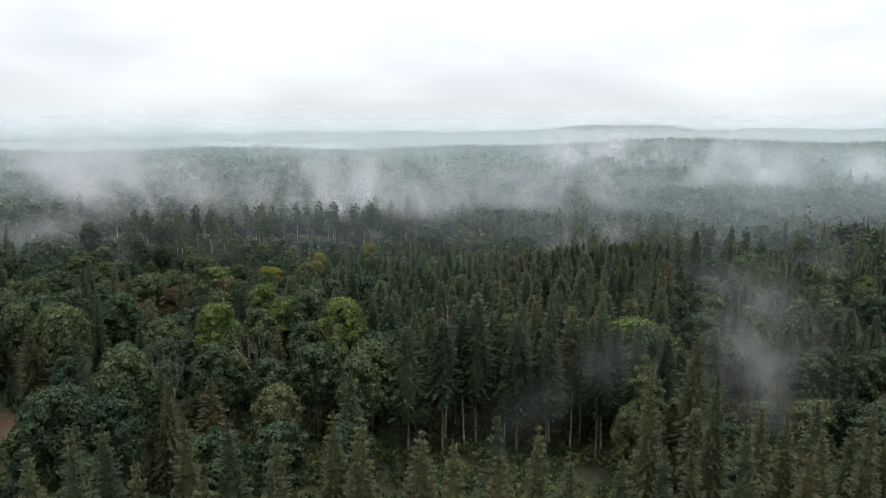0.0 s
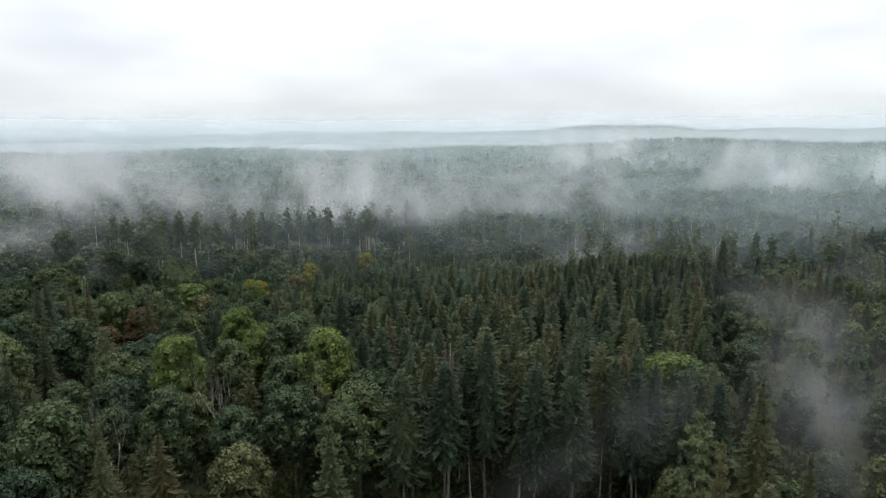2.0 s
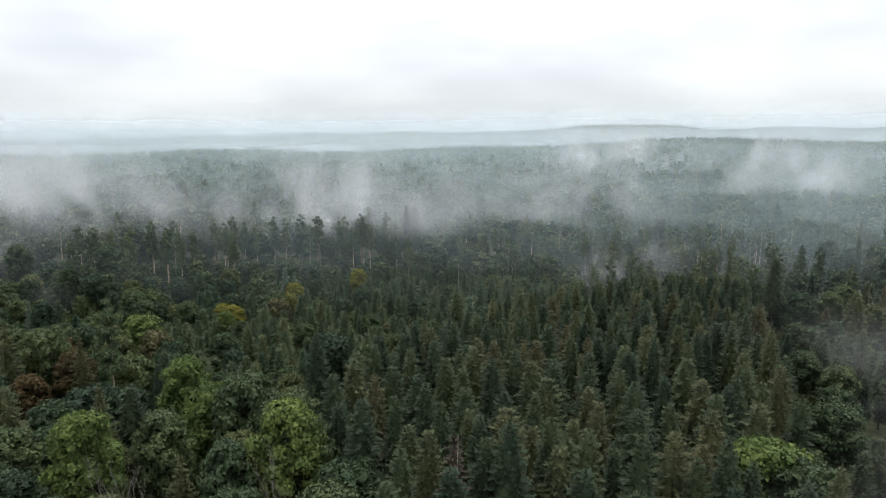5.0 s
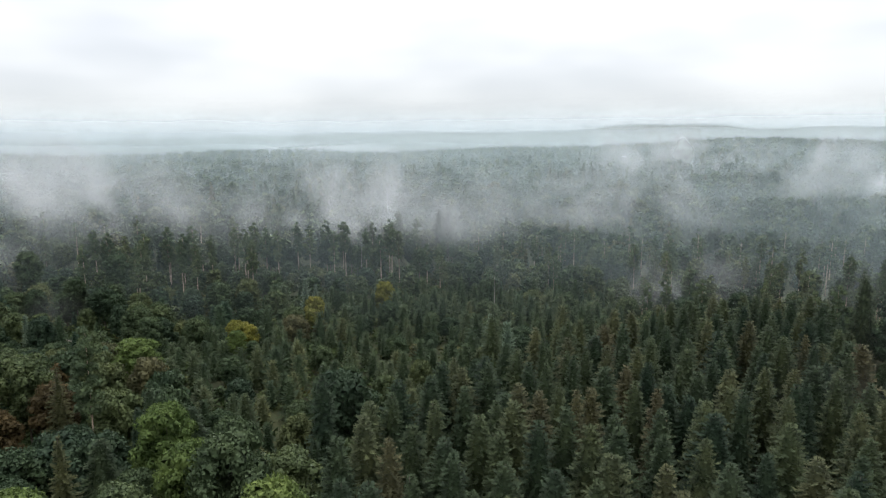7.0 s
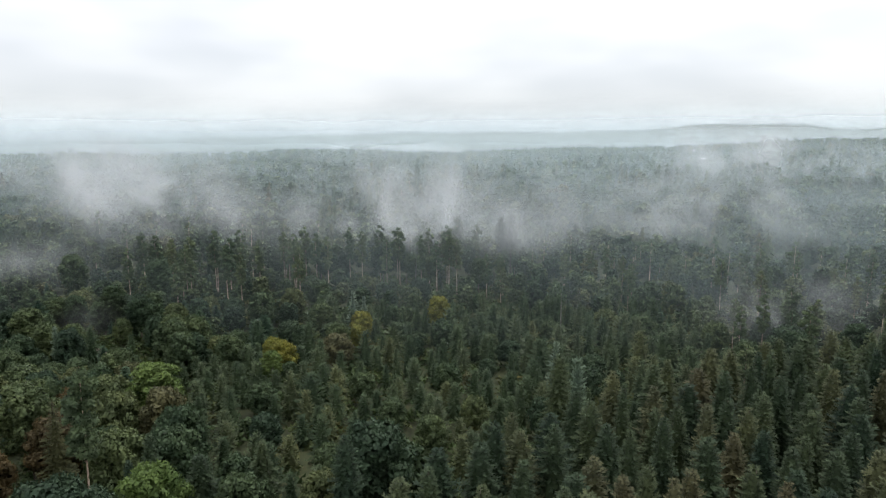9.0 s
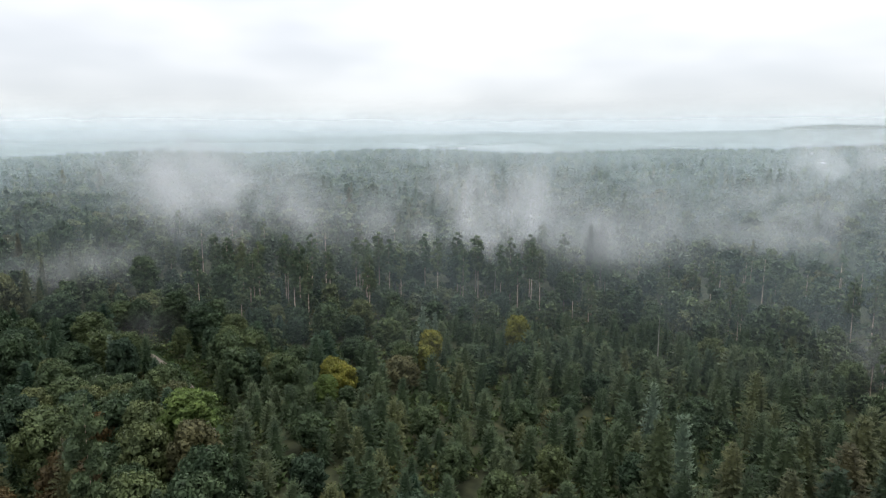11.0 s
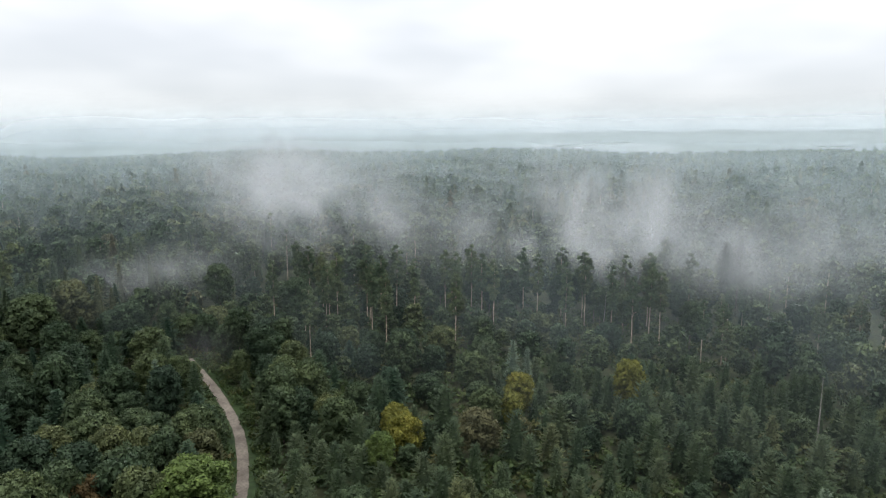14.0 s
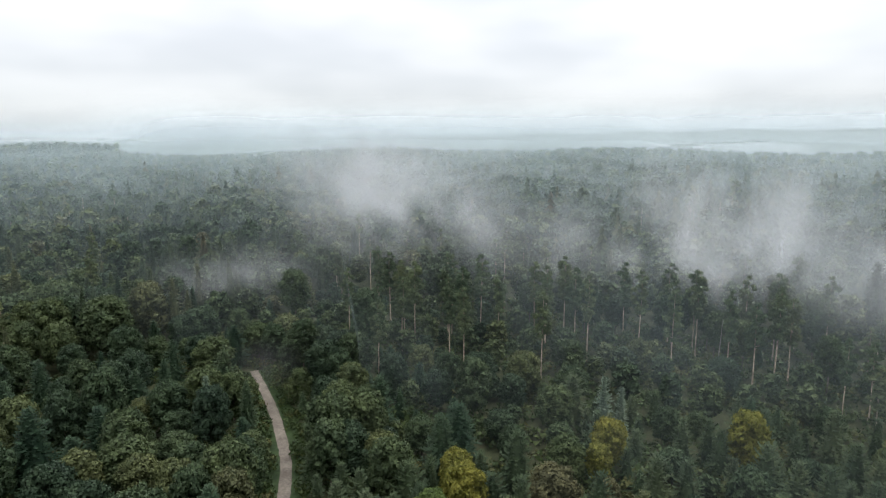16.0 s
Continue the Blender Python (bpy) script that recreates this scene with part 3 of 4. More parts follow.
# trees that stand out, by eye and name
for x, y, top in [(-11.1, 58.8, 29.1), (2.2, 66.1, 26.2), (-27.9, 58.2, 28.5), (-35.2, 51.9, 29.7), (-14.6, 63, 27.5), (23.8, 55.9, 29.9), (-5, 57.4, 28.5), (6, 60, 28), (-40, 53, 28), (-36, 58, 28), (-24, 59, 28), (-19, 58, 27.5),
                  (-2, 56, 28), (2, 54, 28), (8, 53, 28), (30, 57, 28), (-29, 51, 28), (-23, 51, 28), (-17, 50, 28), (33.5, 98.9, 25.9), (29.6, 79, 26.3), (30.8, 69.1, 26.8), (38, 62, 27), (41, 70, 25), (18, 60, 26), (36, 54, 28), (44, 60, 27), (50, 66, 26)]:
    plant("large_spruce", x, y, top)
for x, y, top in [(12.7, 111.2, 26.7), (0, 111.7, 27.6), (-0.2, 116.7, 27), (-11.4, 157.9, 23.5), (15.5, 166, 22.5), (-8.1, 183.7, 24), (26.1, 188.8, 21.4), (-19.4, 148.1, 23.5), (-6.2, 147.9, 23), (4.2, 138.2, 24.7), (18.5, 154.4, 22), (-29.7, 152.3, 23.9), (-36.1, 339.9, 25.7), (-33.1, 347.3, 26.3),
                  (52.8, 224.6, 20), (72.5, 221.5, 24.5), (-71.8, 137.1, 20), (8, 114, 26), (17, 115, 25.5), (22, 114, 25), (-3, 119, 25), (4.5, 116.5, 26)]:
    plant("spruce_tree", x, y, top)
for x, y, top in [(-26.3, 124, 24.6), (-50.2, 121.4, 23.9), (-49, 146, 22), (-69, 213, 11)]:
    plant("bright_broadleaf", x, y, top)
for x, y, top in [(-58.8, 84.7, 21), (-55.1, 96, 23), (-24.9, 126.5, 21.7), (-35.8, 136.3, 23.3), (31.5, 116, 22), (-161, 264, 20), (-126, 257, 21), (-128, 240, 17), (-118, 237, 15), (-104, 232, 15), (-30, 163, 21), (95.4, 182.7, 14), (60.4, 117.5, 16.6), (-44, 128, 21), (-46, 108, 20), (-18, 120, 19), (-52, 86, 19), (-33, 122, 20)]:
    plant("broadleaf_tree", x, y, top)
plant("bright_broadleaf", -41, 138, 21)
plant("bright_broadleaf", 29.4, 120.5, 22.3, 1.5)
plant("bright_broadleaf", -76, 184.3, 17.9, 1.45)
plant("bare_tree", -39.3, 114.5, 23)
plant("bare_tree", -24.5, 120.5, 21)
plant("bare_tree", -52, 104, 20)
plant("dead_spruce", -5.6, 112.2, 26)
for x, y, top in [(-71, 222.5, 10.2), (-61, 248, 11), (-43.1, 260.8, 12.8), (-75, 226, 9.7), (-60.5, 243.5, 8.5)]:
    plant("yellow_tree", x, y, top)
for x, y, top in [(-90, 179, 14), (-80, 166, 16), (-84, 158, 14)]:
    plant("rusty_tree", x, y, top)
for x, y, top in [(-66.4, 257, 14), (-5.5, 194.6, 20), (-10, 222, 14), (-64, 259, 12), (-123, 214, 13)]:
    plant("silver_tree", x, y, top)
for x, y, top in [(25, 95.8, 22.9), (27, 97.5, 21), (-68.7, 159.2, 27.6), (88.7, 262.9, 21.3), (66.7, 220.5, 22.5), (61, 219, 21.5), (57.5, 221.5, 20.5), (71, 246.9, 20.2), (85.6, 248.2, 20.5), (58.8, 241, 18.6), (37.6, 255.3, 18), (102, 240, 19), (137, 242, 24.3),
                  (-125, 286, 25), (-142, 338, 25), (-121, 295, 24), (-117, 322, 24), (-86, 309, 24), (-77, 316, 24), (-68, 310, 24), (-66, 340, 24), (-54, 345, 24), (-49, 303, 24), (-59, 317, 23), (-124, 268, 22), (-91, 277, 22), (-88, 293, 23), (-128, 276, 24), (-127, 290, 24),
                  (-102, 307, 24), (-80.7, 306.4, 23), (-69, 311, 24), (-55, 352, 24), (-53, 319, 24), (-43, 323, 24), (-112, 270.5, 23), (-67, 291, 23), (-116, 251, 21), (-133, 335, 24), (-99, 292, 22), (-107, 300, 23), (-146, 270, 21), (-118, 283, 23), (-110, 288, 22), (-95, 300, 23), (-139, 283, 22), (-150, 290, 22)]:
    plant("pine_tree", x, y, top)
# first five: lit spruce trunks at the stand's edge, brightness put into pale bark
for x, y, h in [(5, 110.5, 12), (13, 110.8, 11.5), (16.5, 109.8, 11), (22, 110.5, 11), (-2, 109.6, 10), (-10.4, 264.8, 13), (-4, 118, 9), (-38, 90, 12), (34, 124, 14), (90, 390, 12), (-60, 300, 14)]:
    plant("dead_tree", x, y, float(land(x, y)) + h)
for x, y, top in [(-97.3, 182.6, 15.5), (-98, 204.5, 12.5), (-92, 198.5, 12), (-82, 181, 16.5), (-88, 183, 15.5), (-70, 178, 16.5), (-64, 173, 16), (-77, 176, 16), (-91, 176, 17), (-93.5, 187, 14), (-108, 194.2, 10.6), (-101.9, 196.3, 11), (-114.6, 188.7, 11.4), (-134.3, 200.8, 15.8), (-97, 201.5, 13.5), (-92, 216, 13), (-101, 226, 14), (-82, 219, 12), (-103, 209.5, 10), (-120, 198, 13), (-129, 210, 12), (-144, 207, 13), (-90.7, 218.8, 12), (-96.2, 227.5, 13.4),
                  (-116, 239, 13), (-106, 245, 13), (-88, 265, 12), (-95, 259, 12), (-85, 281, 11), (-74, 291, 11), (-56, 291, 11), (-86.8, 222, 10.4), (-127.7, 216.4, 13), (-163.8, 218.6, 13.7), (-168.4, 234.6, 12), (29.5, 332.4, 12.5), (27, 338, 11), (-123.9, 220, 12), (63.9, 110, 11), (97, 202.5, 11)]:
    plant("young_broadleaf", x, y, top)


# ---- the wood round them ----
def wood_at(x, y):
    """The kind of wood at a place: (kind, lowest top, highest top, share of places taken), or None for open ground."""
    u = rng.uniform()
    if np.hypot((x + 90) / 10, (y - 115) / 8) < 1 or road_gap(x, y) < 4.2:
        return None
    if road_gap(x, y) < 15 and y > 172 and -x - 6 < 1.28 * (y - 131) + 2 and (x + 100) * 0.62 + (y - 214) * -0.78 > 0:
        return ("young_conifer", 7.5, 9.5, 0.8)
    if abs(x + 0.78 * y) < 9 and 62 < y < 112:
        return ("young_broadleaf", 4.5, 7, 0.5)
    if y < 82 and -65 < x < 62:
        if -45 < x < 20 and y > 63:
            return None if u < 0.55 or x > -16 else ("young_broadleaf", 5, 10, 0.4)
        if x <= -45:
            return ("broadleaf_tree", 15, 20, 0.5) if u < 0.7 else ("large_spruce", 18, 22, 0.5)
        return ("large_spruce", 21, 27, 0.5) if u < 0.8 else ("broadleaf_tree", 17, 22, 0.5)
    if -14 < x < 25 and y < 109 - 0.2 * abs(x):
        return None
    if 36 < x < 58 and 92 < y < 122:
        return ("young_broadleaf", 5, 8, 0.5)
    in_stand = y < 196 + 0.45 * (x + 5) - 0.012 * (x - 34) ** 2 and x > -12 - 0.45 * min(40, max(0, y - 108)) + 0.5 * max(0, y - 155) and x < 32 + 0.28 * (y - 108)
    if y >= 106 and in_stand:
        if x < -14 and u < 0.25:
            return ("broadleaf_tree", 18, 22, 0.7)
        return ("spruce_tree", 21.8 - 0.8 * step(y, 150, 195), 24.8 - 1.8 * step(y, 140, 195), 1.0)
    if x <= -12 and y < 140 and x > -75:
        return ("broadleaf_tree", 12.5, 20.5, 0.62) if u < 0.78 else ("large_spruce", 14, 21, 0.6)
    if x <= -75 and y < 172:
        return ("broadleaf_tree", 18, 22, 0.6) if u < 0.6 else ("large_spruce", 18, 23, 0.6)
    if x < -12 and y < 172:
        return ("young_broadleaf", 10, 16, 0.62) if u < 0.7 else ("spruce_tree", 13, 19, 0.6)
    if -78 < x < 26 and 170 < y < 282 - 0.25 * max(0, -x - 30):
        edge = step(-x, 40, 80)
        if u < 0.40 + 0.25 * edge:
            return ("young_broadleaf", 6, 10.5, 0.7)
        return ("young_conifer", 5.5, 11, 1.0)
    if x < -30 and y < 262 and x > -175:
        return ("young_broadleaf", 7.5, 14, 0.66) if u < 0.68 else ("bushy_conifer", 8.5, 13.5, 0.7)
    if -180 < x < -35 and 262 < y < 345:
        if u < 0.07:
            return ("pine_tree", 20, 24, 0.5)
        return ("young_broadleaf", 7.5, 11.5, 0.66) if y < 304 else ("broadleaf_tree", 14, 19, 0.66)
    if x > 30 and y < 240:
        return ("broadleaf_tree", 13, 17, 0.55) if u < 0.55 else ("spruce_tree", 12, 18, 0.6) if u < 0.8 else ("young_broadleaf", 9, 13, 0.6)
    if x > -45 and y < 420 and x < 130:
        return ("young_broadleaf", 8, 13, 0.62) if u < 0.75 else ("pine_tree", 14, 20, 0.4)
    return ("young_broadleaf", 11, 19, 0.66) if u < 0.82 else ("spruce_tree", 14, 22, 0.62) if u < 0.97 else ("pine_tree", 18, 25, 0.5)


def seen_side(x, y):
    a = math.degrees(math.atan2(-x, y + 12))
    b = math.degrees(math.atan2(-(x + 9), y - 120)) if y > 128 else 999
    return -37 < a < 41 or 0 < b < 82


SPACING = {"young_conifer": 3.7, "spruce_tree": 4.3, "large_spruce": 6.0, "broadleaf_tree": 7.8, "young_broadleaf": 7.0, "pine_tree": 5.0, "bushy_conifer": 6.2}
LIMIT = {"young_conifer": 300, "spruce_tree": 300, "large_spruce": 110, "broadleaf_tree": 170, "young_broadleaf": 300, "pine_tree": 110, "bushy_conifer": 120}
cell = 8.0
bins = {}
for tx, ty, tr in TAKEN:
    bins.setdefault((int(tx // cell), int(ty // cell)), []).append((tx, ty, tr))


def free(x, y, r):
    cx, cy = int(x // cell), int(y // cell)
    for i in (-1, 0, 1):
        for j in (-1, 0, 1):
            for tx, ty, tr in bins.get((cx + i, cy + j), ()):
                if (tx - x) ** 2 + (ty - y) ** 2 < ((r + tr) * 0.5) ** 2:
                    return False
    return True


spots = []
for gy in np.arange(44, 352, 1.7):
    for gx in np.arange(-330, 235, 1.7):
        x, y = gx + rng.uniform(-0.8, 0.8), gy + rng.uniform(-0.8, 0.8)
        if seen_side(x, y) and math.hypot(x, y) < 400:
            spots.append((x, y))
rng.shuffle(spots)
planted = []
for x, y in spots:
    w = wood_at(x, y)
    if w is None or rng.uniform() > w[3] * 0.75:
        continue
    r = SPACING[w[0]]
    if free(x, y, r):
        planted.append((w[0], x, y, rng.uniform(w[1], w[2])))
        bins.setdefault((int(x // cell), int(y // cell)), []).append((x, y, r))
rng.shuffle(spots)
lower = []
for x, y in spots:
    if y < 112 or road_gap(x, y) < 5.0 or wood_at(x, y) is None or rng.uniform() > 0.5:
        continue
    if free(x, y, 4.2):
        lower.append(("young_broadleaf" if rng.uniform() < 0.6 else "bushy_conifer", x, y, float(land(x, y)), rng.uniform(3.6, 6.5)))
        bins.setdefault((int(x // cell), int(y // cell)), []).append((x, y, 4.2))
planted.sort(key=lambda p: p[2] + 0.25 * abs(p[1] + 30))
loose = lower
for name, x, y, top in planted:
    g = float(land(x, y))
    top = max(top, g + 5)
    if KINDS[name]["count"] < LIMIT[name]:
        plant(name, x, y, top, rng.uniform(0.82, 1.25))
    else:
        loose.append((name, x, y, g, top - g))


# ---- the woods further off: sparser trees, joined ----
def coarse_spruce(h, r, tiers, per):
    soups = []
    for i in range(tiers):
        u = i / tiers
        z = h * (0.14 + 0.86 * u)
        rr = r * (1 - u) ** 0.7 + 0.25
        az = rng.uniform(0, 6.28, per)
        out = np.stack([np.cos(az), np.sin(az), np.zeros(per)], 1)
        side = np.stack([-np.sin(az), np.cos(az), np.zeros(per)], 1)
        L = rr * rng.uniform(0.65, 1.2, per)
        root = np.zeros((per, 3)) + np.array([0, 0, z + 0.9 * h / tiers])
        tip = out * L[:, None] + np.array([0, 0, z]) - np.array([0, 0, 1]) * (L * 0.3)[:, None]
        fold = np.zeros((per, 3))
        fold[:, 2] = -0.15 * rr
        soups.append(kites(root, tip, side, L * 0.42, fold))
    soups.append((np.array([[-0.05, 0, h * 0.9], [0.06, 0, h * 0.9], [0, 0.05, h * 1.01]]), np.array([[0, 1, 2]])))
    return joined(soups)


def coarse_broad(h, r, low, count, size, lobes=12):
    L = broad_lobes(rng, h, r, low, lobes)
    return joined([lobe_cores(L, 0.94), leaf_cloud(rng, L, count, size)])


def coarse_pine(h, r, count, size):
    a = tufts(rng, pine_lobes(rng, h, r, 8), count, size)
    return a


def stem(h, r):
    return tube([(0, 0, -0.5), (0, 0, h * 0.5), (0.1, 0, h * 0.93)], [r, r * 0.7, r * 0.2], 4)


MID = {"young_conifer": [spruce_crown(rng, 8, 2.2, 0.03, 12, 7, 2, taper=0.62, lift=0.9, slim=1.0) for _ in range(4)],
       "spruce_tree": [spruce_crown(rng, 25, 3.0, 0.2, 24, 7, 2, taper=0.56, slim=1.25) for _ in range(4)],
       "bushy_conifer": [spruce_crown(rng, 12, 3.2, 0.05, 14, 7, 2, taper=0.7, lift=0.5, slim=1.1) for _ in range(3)],
       "large_spruce": [spruce_crown(rng, 28, 4.4, 0.12, 20, 7, 2, slim=1.3) for _ in range(4)],
       "broadleaf_tree": [coarse_broad(21, 4.4, 0.3, 700, 0.46, 24) for _ in range(5)],
       "young_broadleaf": [coarse_broad(11, 3.3, 0.08, 560, 0.34, 22) for _ in range(7)],
       "pine_tree": [coarse_pine(22, 2.9, 600, 0.5) for _ in range(4)]}
FAR = {"spruce_tree": [coarse_spruce(25, 4.6, 7, 6) for _ in range(5)], "young_broadleaf": [coarse_broad(11, 3.7, 0.1, 70, 0.5, 14) for _ in range(8)], "pine_tree": [coarse_pine(22, 3.2, 50, 1.3) for _ in range(5)]}
NEEDLES = {"bushy_conifer": CONIFER, "young_conifer": YOUNG, "spruce_tree": SPRUCE, "large_spruce": OLD_SPRUCE, "broadleaf_tree": BROAD, "young_broadleaf": BROAD, "pine_tree": PINE}


def woods(name, label, trees, shapes, material, bark=None):
    """Many trees in one object of stuff; trees: (x, y, ground, height, wide)."""
    vs, fs, tint, at = [], [], [], 0
    stems = []
    for x, y, g, h, wide, full in trees:
        v, f = shapes[rng.integers(0, len(shapes))]
        s = h / full
        sx = s ** 0.7 * wide
        a = rng.uniform(0, 6.28)
        c, d = math.cos(a) * sx, math.sin(a) * sx
        vs.append(np.stack([v[:, 0] * c - v[:, 1] * d + x, v[:, 0] * d + v[:, 1] * c + y, v[:, 2] * s + g], 1))
        fs.append(f + at)
        tint.append(np.full(len(v), rng.uniform()))
        at += len(v)
        if bark:
            sv, sf = stem(h, 0.011 * h)
            stems.append((sv + np.array([x, y, g]), sf))
    ob = new(name, mesh_of(name, np.concatenate(vs), np.concatenate(fs), material, {"tint": np.concatenate(tint)}))
    tagged(ob, label, "wood", kind="stuff")
    if stems:
        v, f = joined(stems)
        st = new("stems", mesh_of("stems", v, f, bark))
        st.parent = ob


WOOD_LABEL = {"bushy_conifer": "wood of dark green bushy conifers", "young_conifer": "close plantation of young grey-green conifers", "spruce_tree": "dense wood of dark green spruces", "large_spruce": "wood of full-boughed spruces", "broadleaf_tree": "wood of tall green broadleaf trees", "young_broadleaf": "wood of low round green broadleaf trees", "pine_tree": "wood of tall pines with bare trunks"}
for name in MID:
    some = [(x, y, g, h, rng.uniform(0.88, 1.15), KINDS[name]["height"]) for n, x, y, g, h in loose if n == name]
    if some:
        woods({"bushy_conifer": "bushy_conifer_wood", "young_conifer": "conifer_plantation", "spruce_tree": "spruce_wood", "large_spruce": "old_spruce_wood", "broadleaf_tree": "tall_broadleaf_wood", "young_broadleaf": "low_broadleaf_wood", "pine_tree": "pine_wood"}[name],
              WOOD_LABEL[name], some, MID[name], NEEDLES[name], PINE_BARK if name == "pine_tree" else BARK if name in ("spruce_tree", "large_spruce") else None)

# the wood goes on beside and behind the flight
around = {"spruce_tree": [], "young_broadleaf": []}
west = []
for gy in np.arange(-120, 330, 6.5):
    for gx in np.arange(-330, 300, 6.5):
        x, y = gx + rng.uniform(-2.5, 2.5), gy + rng.uniform(-2.5, 2.5)
        if (seen_side(x, y) and y > 44) or math.hypot(x, y) > 335:
            continue
        name = "spruce_tree" if noise.noise(Vector((x * 0.015, y * 0.015, 5.0))) > 0.0 else "young_broadleaf"
        if x < -125 and 150 < y < 335:
            if name == "young_broadleaf" or rng.uniform() < 0.6:
                west.append((x, y, float(land(x, y)), rng.uniform(10, 17), rng.uniform(0.85, 1.1), 11))
                continue
        around[name].append((x, y, float(land(x, y)), rng.uniform(15, 23) if name == "spruce_tree" else rng.uniform(11, 17), rng.uniform(0.95, 1.3), 25 if name == "spruce_tree" else 11))
far = {"spruce_tree": [], "young_broadleaf": [], "pine_tree": []}
farther = {"spruce_tree": [], "young_broadleaf": [], "pine_tree": []}
ranks = [335.0]
while ranks[-1] < 850:
    ranks.append(ranks[-1] + 6.8 + 0.006 * (ranks[-1] - 335))
for d in ranks:
    for az in np.arange(-42, 82, math.degrees((7.6 + 0.006 * (d - 335)) / d)):
        dd, aa = d + rng.uniform(-3, 3), radians(az + rng.uniform(-0.4, 0.4))
        x, y = -dd * math.sin(aa), dd * math.cos(aa)
        if rng.uniform() < 0.12 or (dd < 398 and y < 350 and seen_side(x, y)):
            continue
        patch = noise.noise(Vector((x * 0.012, y * 0.012, 3.0)))
        u = rng.uniform() + patch * 0.8
        lean_broad = 0.12 if az > 20 else 0.0
        name = "young_broadleaf" if u < 0.80 + lean_broad else "spruce_tree" if u < 1.2 else "pine_tree"
        h = {"young_broadleaf": rng.uniform(11, 18), "spruce_tree": rng.uniform(15, 22), "pine_tree": rng.uniform(16, 21)}[name]
        if d > 640:
            h = 15 + 0.35 * (h - 15)
        if -38 < math.degrees(aa) < 10 and d < 420:
            h *= 0.75
        (far if d < 560 else farther)[name].append((x, y, float(land(x, y)), h, rng.uniform(0.85, 1.25), {"young_broadleaf": 11, "spruce_tree": 25, "pine_tree": 22}[name]))
for name, label in (("spruce_tree", "far wooded ridge of dark spruces in haze"), ("young_broadleaf", "far wooded slope of round broadleaf trees in haze"), ("pine_tree", "far wooded slope of pines in haze")):
    woods({"spruce_tree": "far_spruce_wood", "young_broadleaf": "far_broadleaf_wood", "pine_tree": "far_pine_wood"}[name], label, far[name], FAR[name], NEEDLES[name], PINE_BARK if name == "pine_tree" else None)

TINY = {"spruce_tree": [coarse_spruce(25, 4.6, 5, 5) for _ in range(4)], "young_broadleaf": [coarse_broad(11, 3.6, 0.1, 26, 0.8, 4) for _ in range(6)], "pine_tree": [coarse_pine(22, 3.2, 26, 1.6) for _ in range(3)]}
for name in farther:
    woods({"spruce_tree": "ridge_spruce_wood", "young_broadleaf": "ridge_broadleaf_wood", "pine_tree": "ridge_pine_wood"}[name], "distant wooded ridge fading into bluish haze", farther[name], TINY[name], NEEDLES[name])
woods("broadleaf_wood_west", "wood of round green broadleaf trees in thin haze", west, MID["young_broadleaf"], BROAD)
for name in around:
    woods({"spruce_tree": "spruce_wood_beside", "young_broadleaf": "broadleaf_wood_beside"}[name], "dense wood of dark spruces" if name == "spruce_tree" else "wood of round green broadleaf trees", around[name], FAR[name], NEEDLES[name])

hills = []
for _ in range(420):
    aa, dd = radians(rng.normal(62.5, 2.2)), rng.uniform(840, 1010)
    x, y = -dd * math.sin(aa), dd * math.cos(aa)
    hills.append((x, y, float(land(x, y)), rng.uniform(17, 25), rng.uniform(1.0, 1.4), 11))
woods("far_grove", "distant clump of trees fading into haze", hills, [coarse_broad(11, 3.6, 0.1, 16, 0.9, 3) for _ in range(5)], BROAD)


# ---- undergrowth in the gaps ----
def undergrowth():
    bush = [leaf_cloud(rng, [(0, 0, 0.7, 0.9), (0.7, 0.3, 0.5, 0.6), (-0.5, 0.5, 0.4, 0.6)], 34, 0.30) for _ in range(6)]
    trees = []
    for _ in range(2600):
        x, y = rng.uniform(-95, 62), rng.uniform(66, 150)
        if np.hypot((x + 90) / 8, (y - 115) / 6) > 1:
            trees.append((x, y, float(land(x, y)), rng.uniform(0.7, 2.2), 1.2, 1.2))
    for _ in range(3600):
        x, y = rng.uniform(-175, 70), rng.uniform(165, 330)
        if road_gap(x, y) > 5 and seen_side(x, y):
            trees.append((x, y, float(land(x, y)), rng.uniform(1.0, 2.2), 1.5, 1.2))
    for i in range(700):
        p = LINE[rng.integers(0, len(LINE))]
        a, d = rng.uniform(0, 6.28), rng.uniform(2.3, 6.0)
        x, y = p[0] + d * math.cos(a), p[1] + d * math.sin(a)
        if road_gap(x, y) > 2.1:
            trees.append((x, y, float(land(x, y)), rng.uniform(0.4, 1.6), 1.1, 1.2))
    woods("undergrowth", "low dark green bushes and ferns on the forest floor", trees, bush, SHRUB)


undergrowth()


# ---- far valley: water, fields, buildings ----
def patch_sheet(name, az0, az1, d0, d1, lift, material, label, category):
    a, d = np.linspace(az0, az1, 24), np.linspace(d0, d1, 5)
    A, D = np.meshgrid(np.radians(a), d)
    wob = 1 + 0.05 * np.sin(A * 40)
    x, y = -D * wob * np.sin(A), D * wob * np.cos(A)
    v = np.stack([x, y, land(x, y) + lift], -1).reshape(-1, 3)
    q = (np.arange(4)[:, None] * 24 + np.arange(23)[None]).ravel()
    tagged(new(name, mesh_of(name, v, np.stack([q, q + 24, q + 25, q + 1], 1), material)), label, category, kind="structure")


patch_sheet("water", 63, 82, 2800, 4400, 1.0, WATER, "pale still water far off below the haze", "lake")
patch_sheet("field", 42, 62, 3000, 4500, 1.2, FIELD, "pale open field far off in the valley", "field")


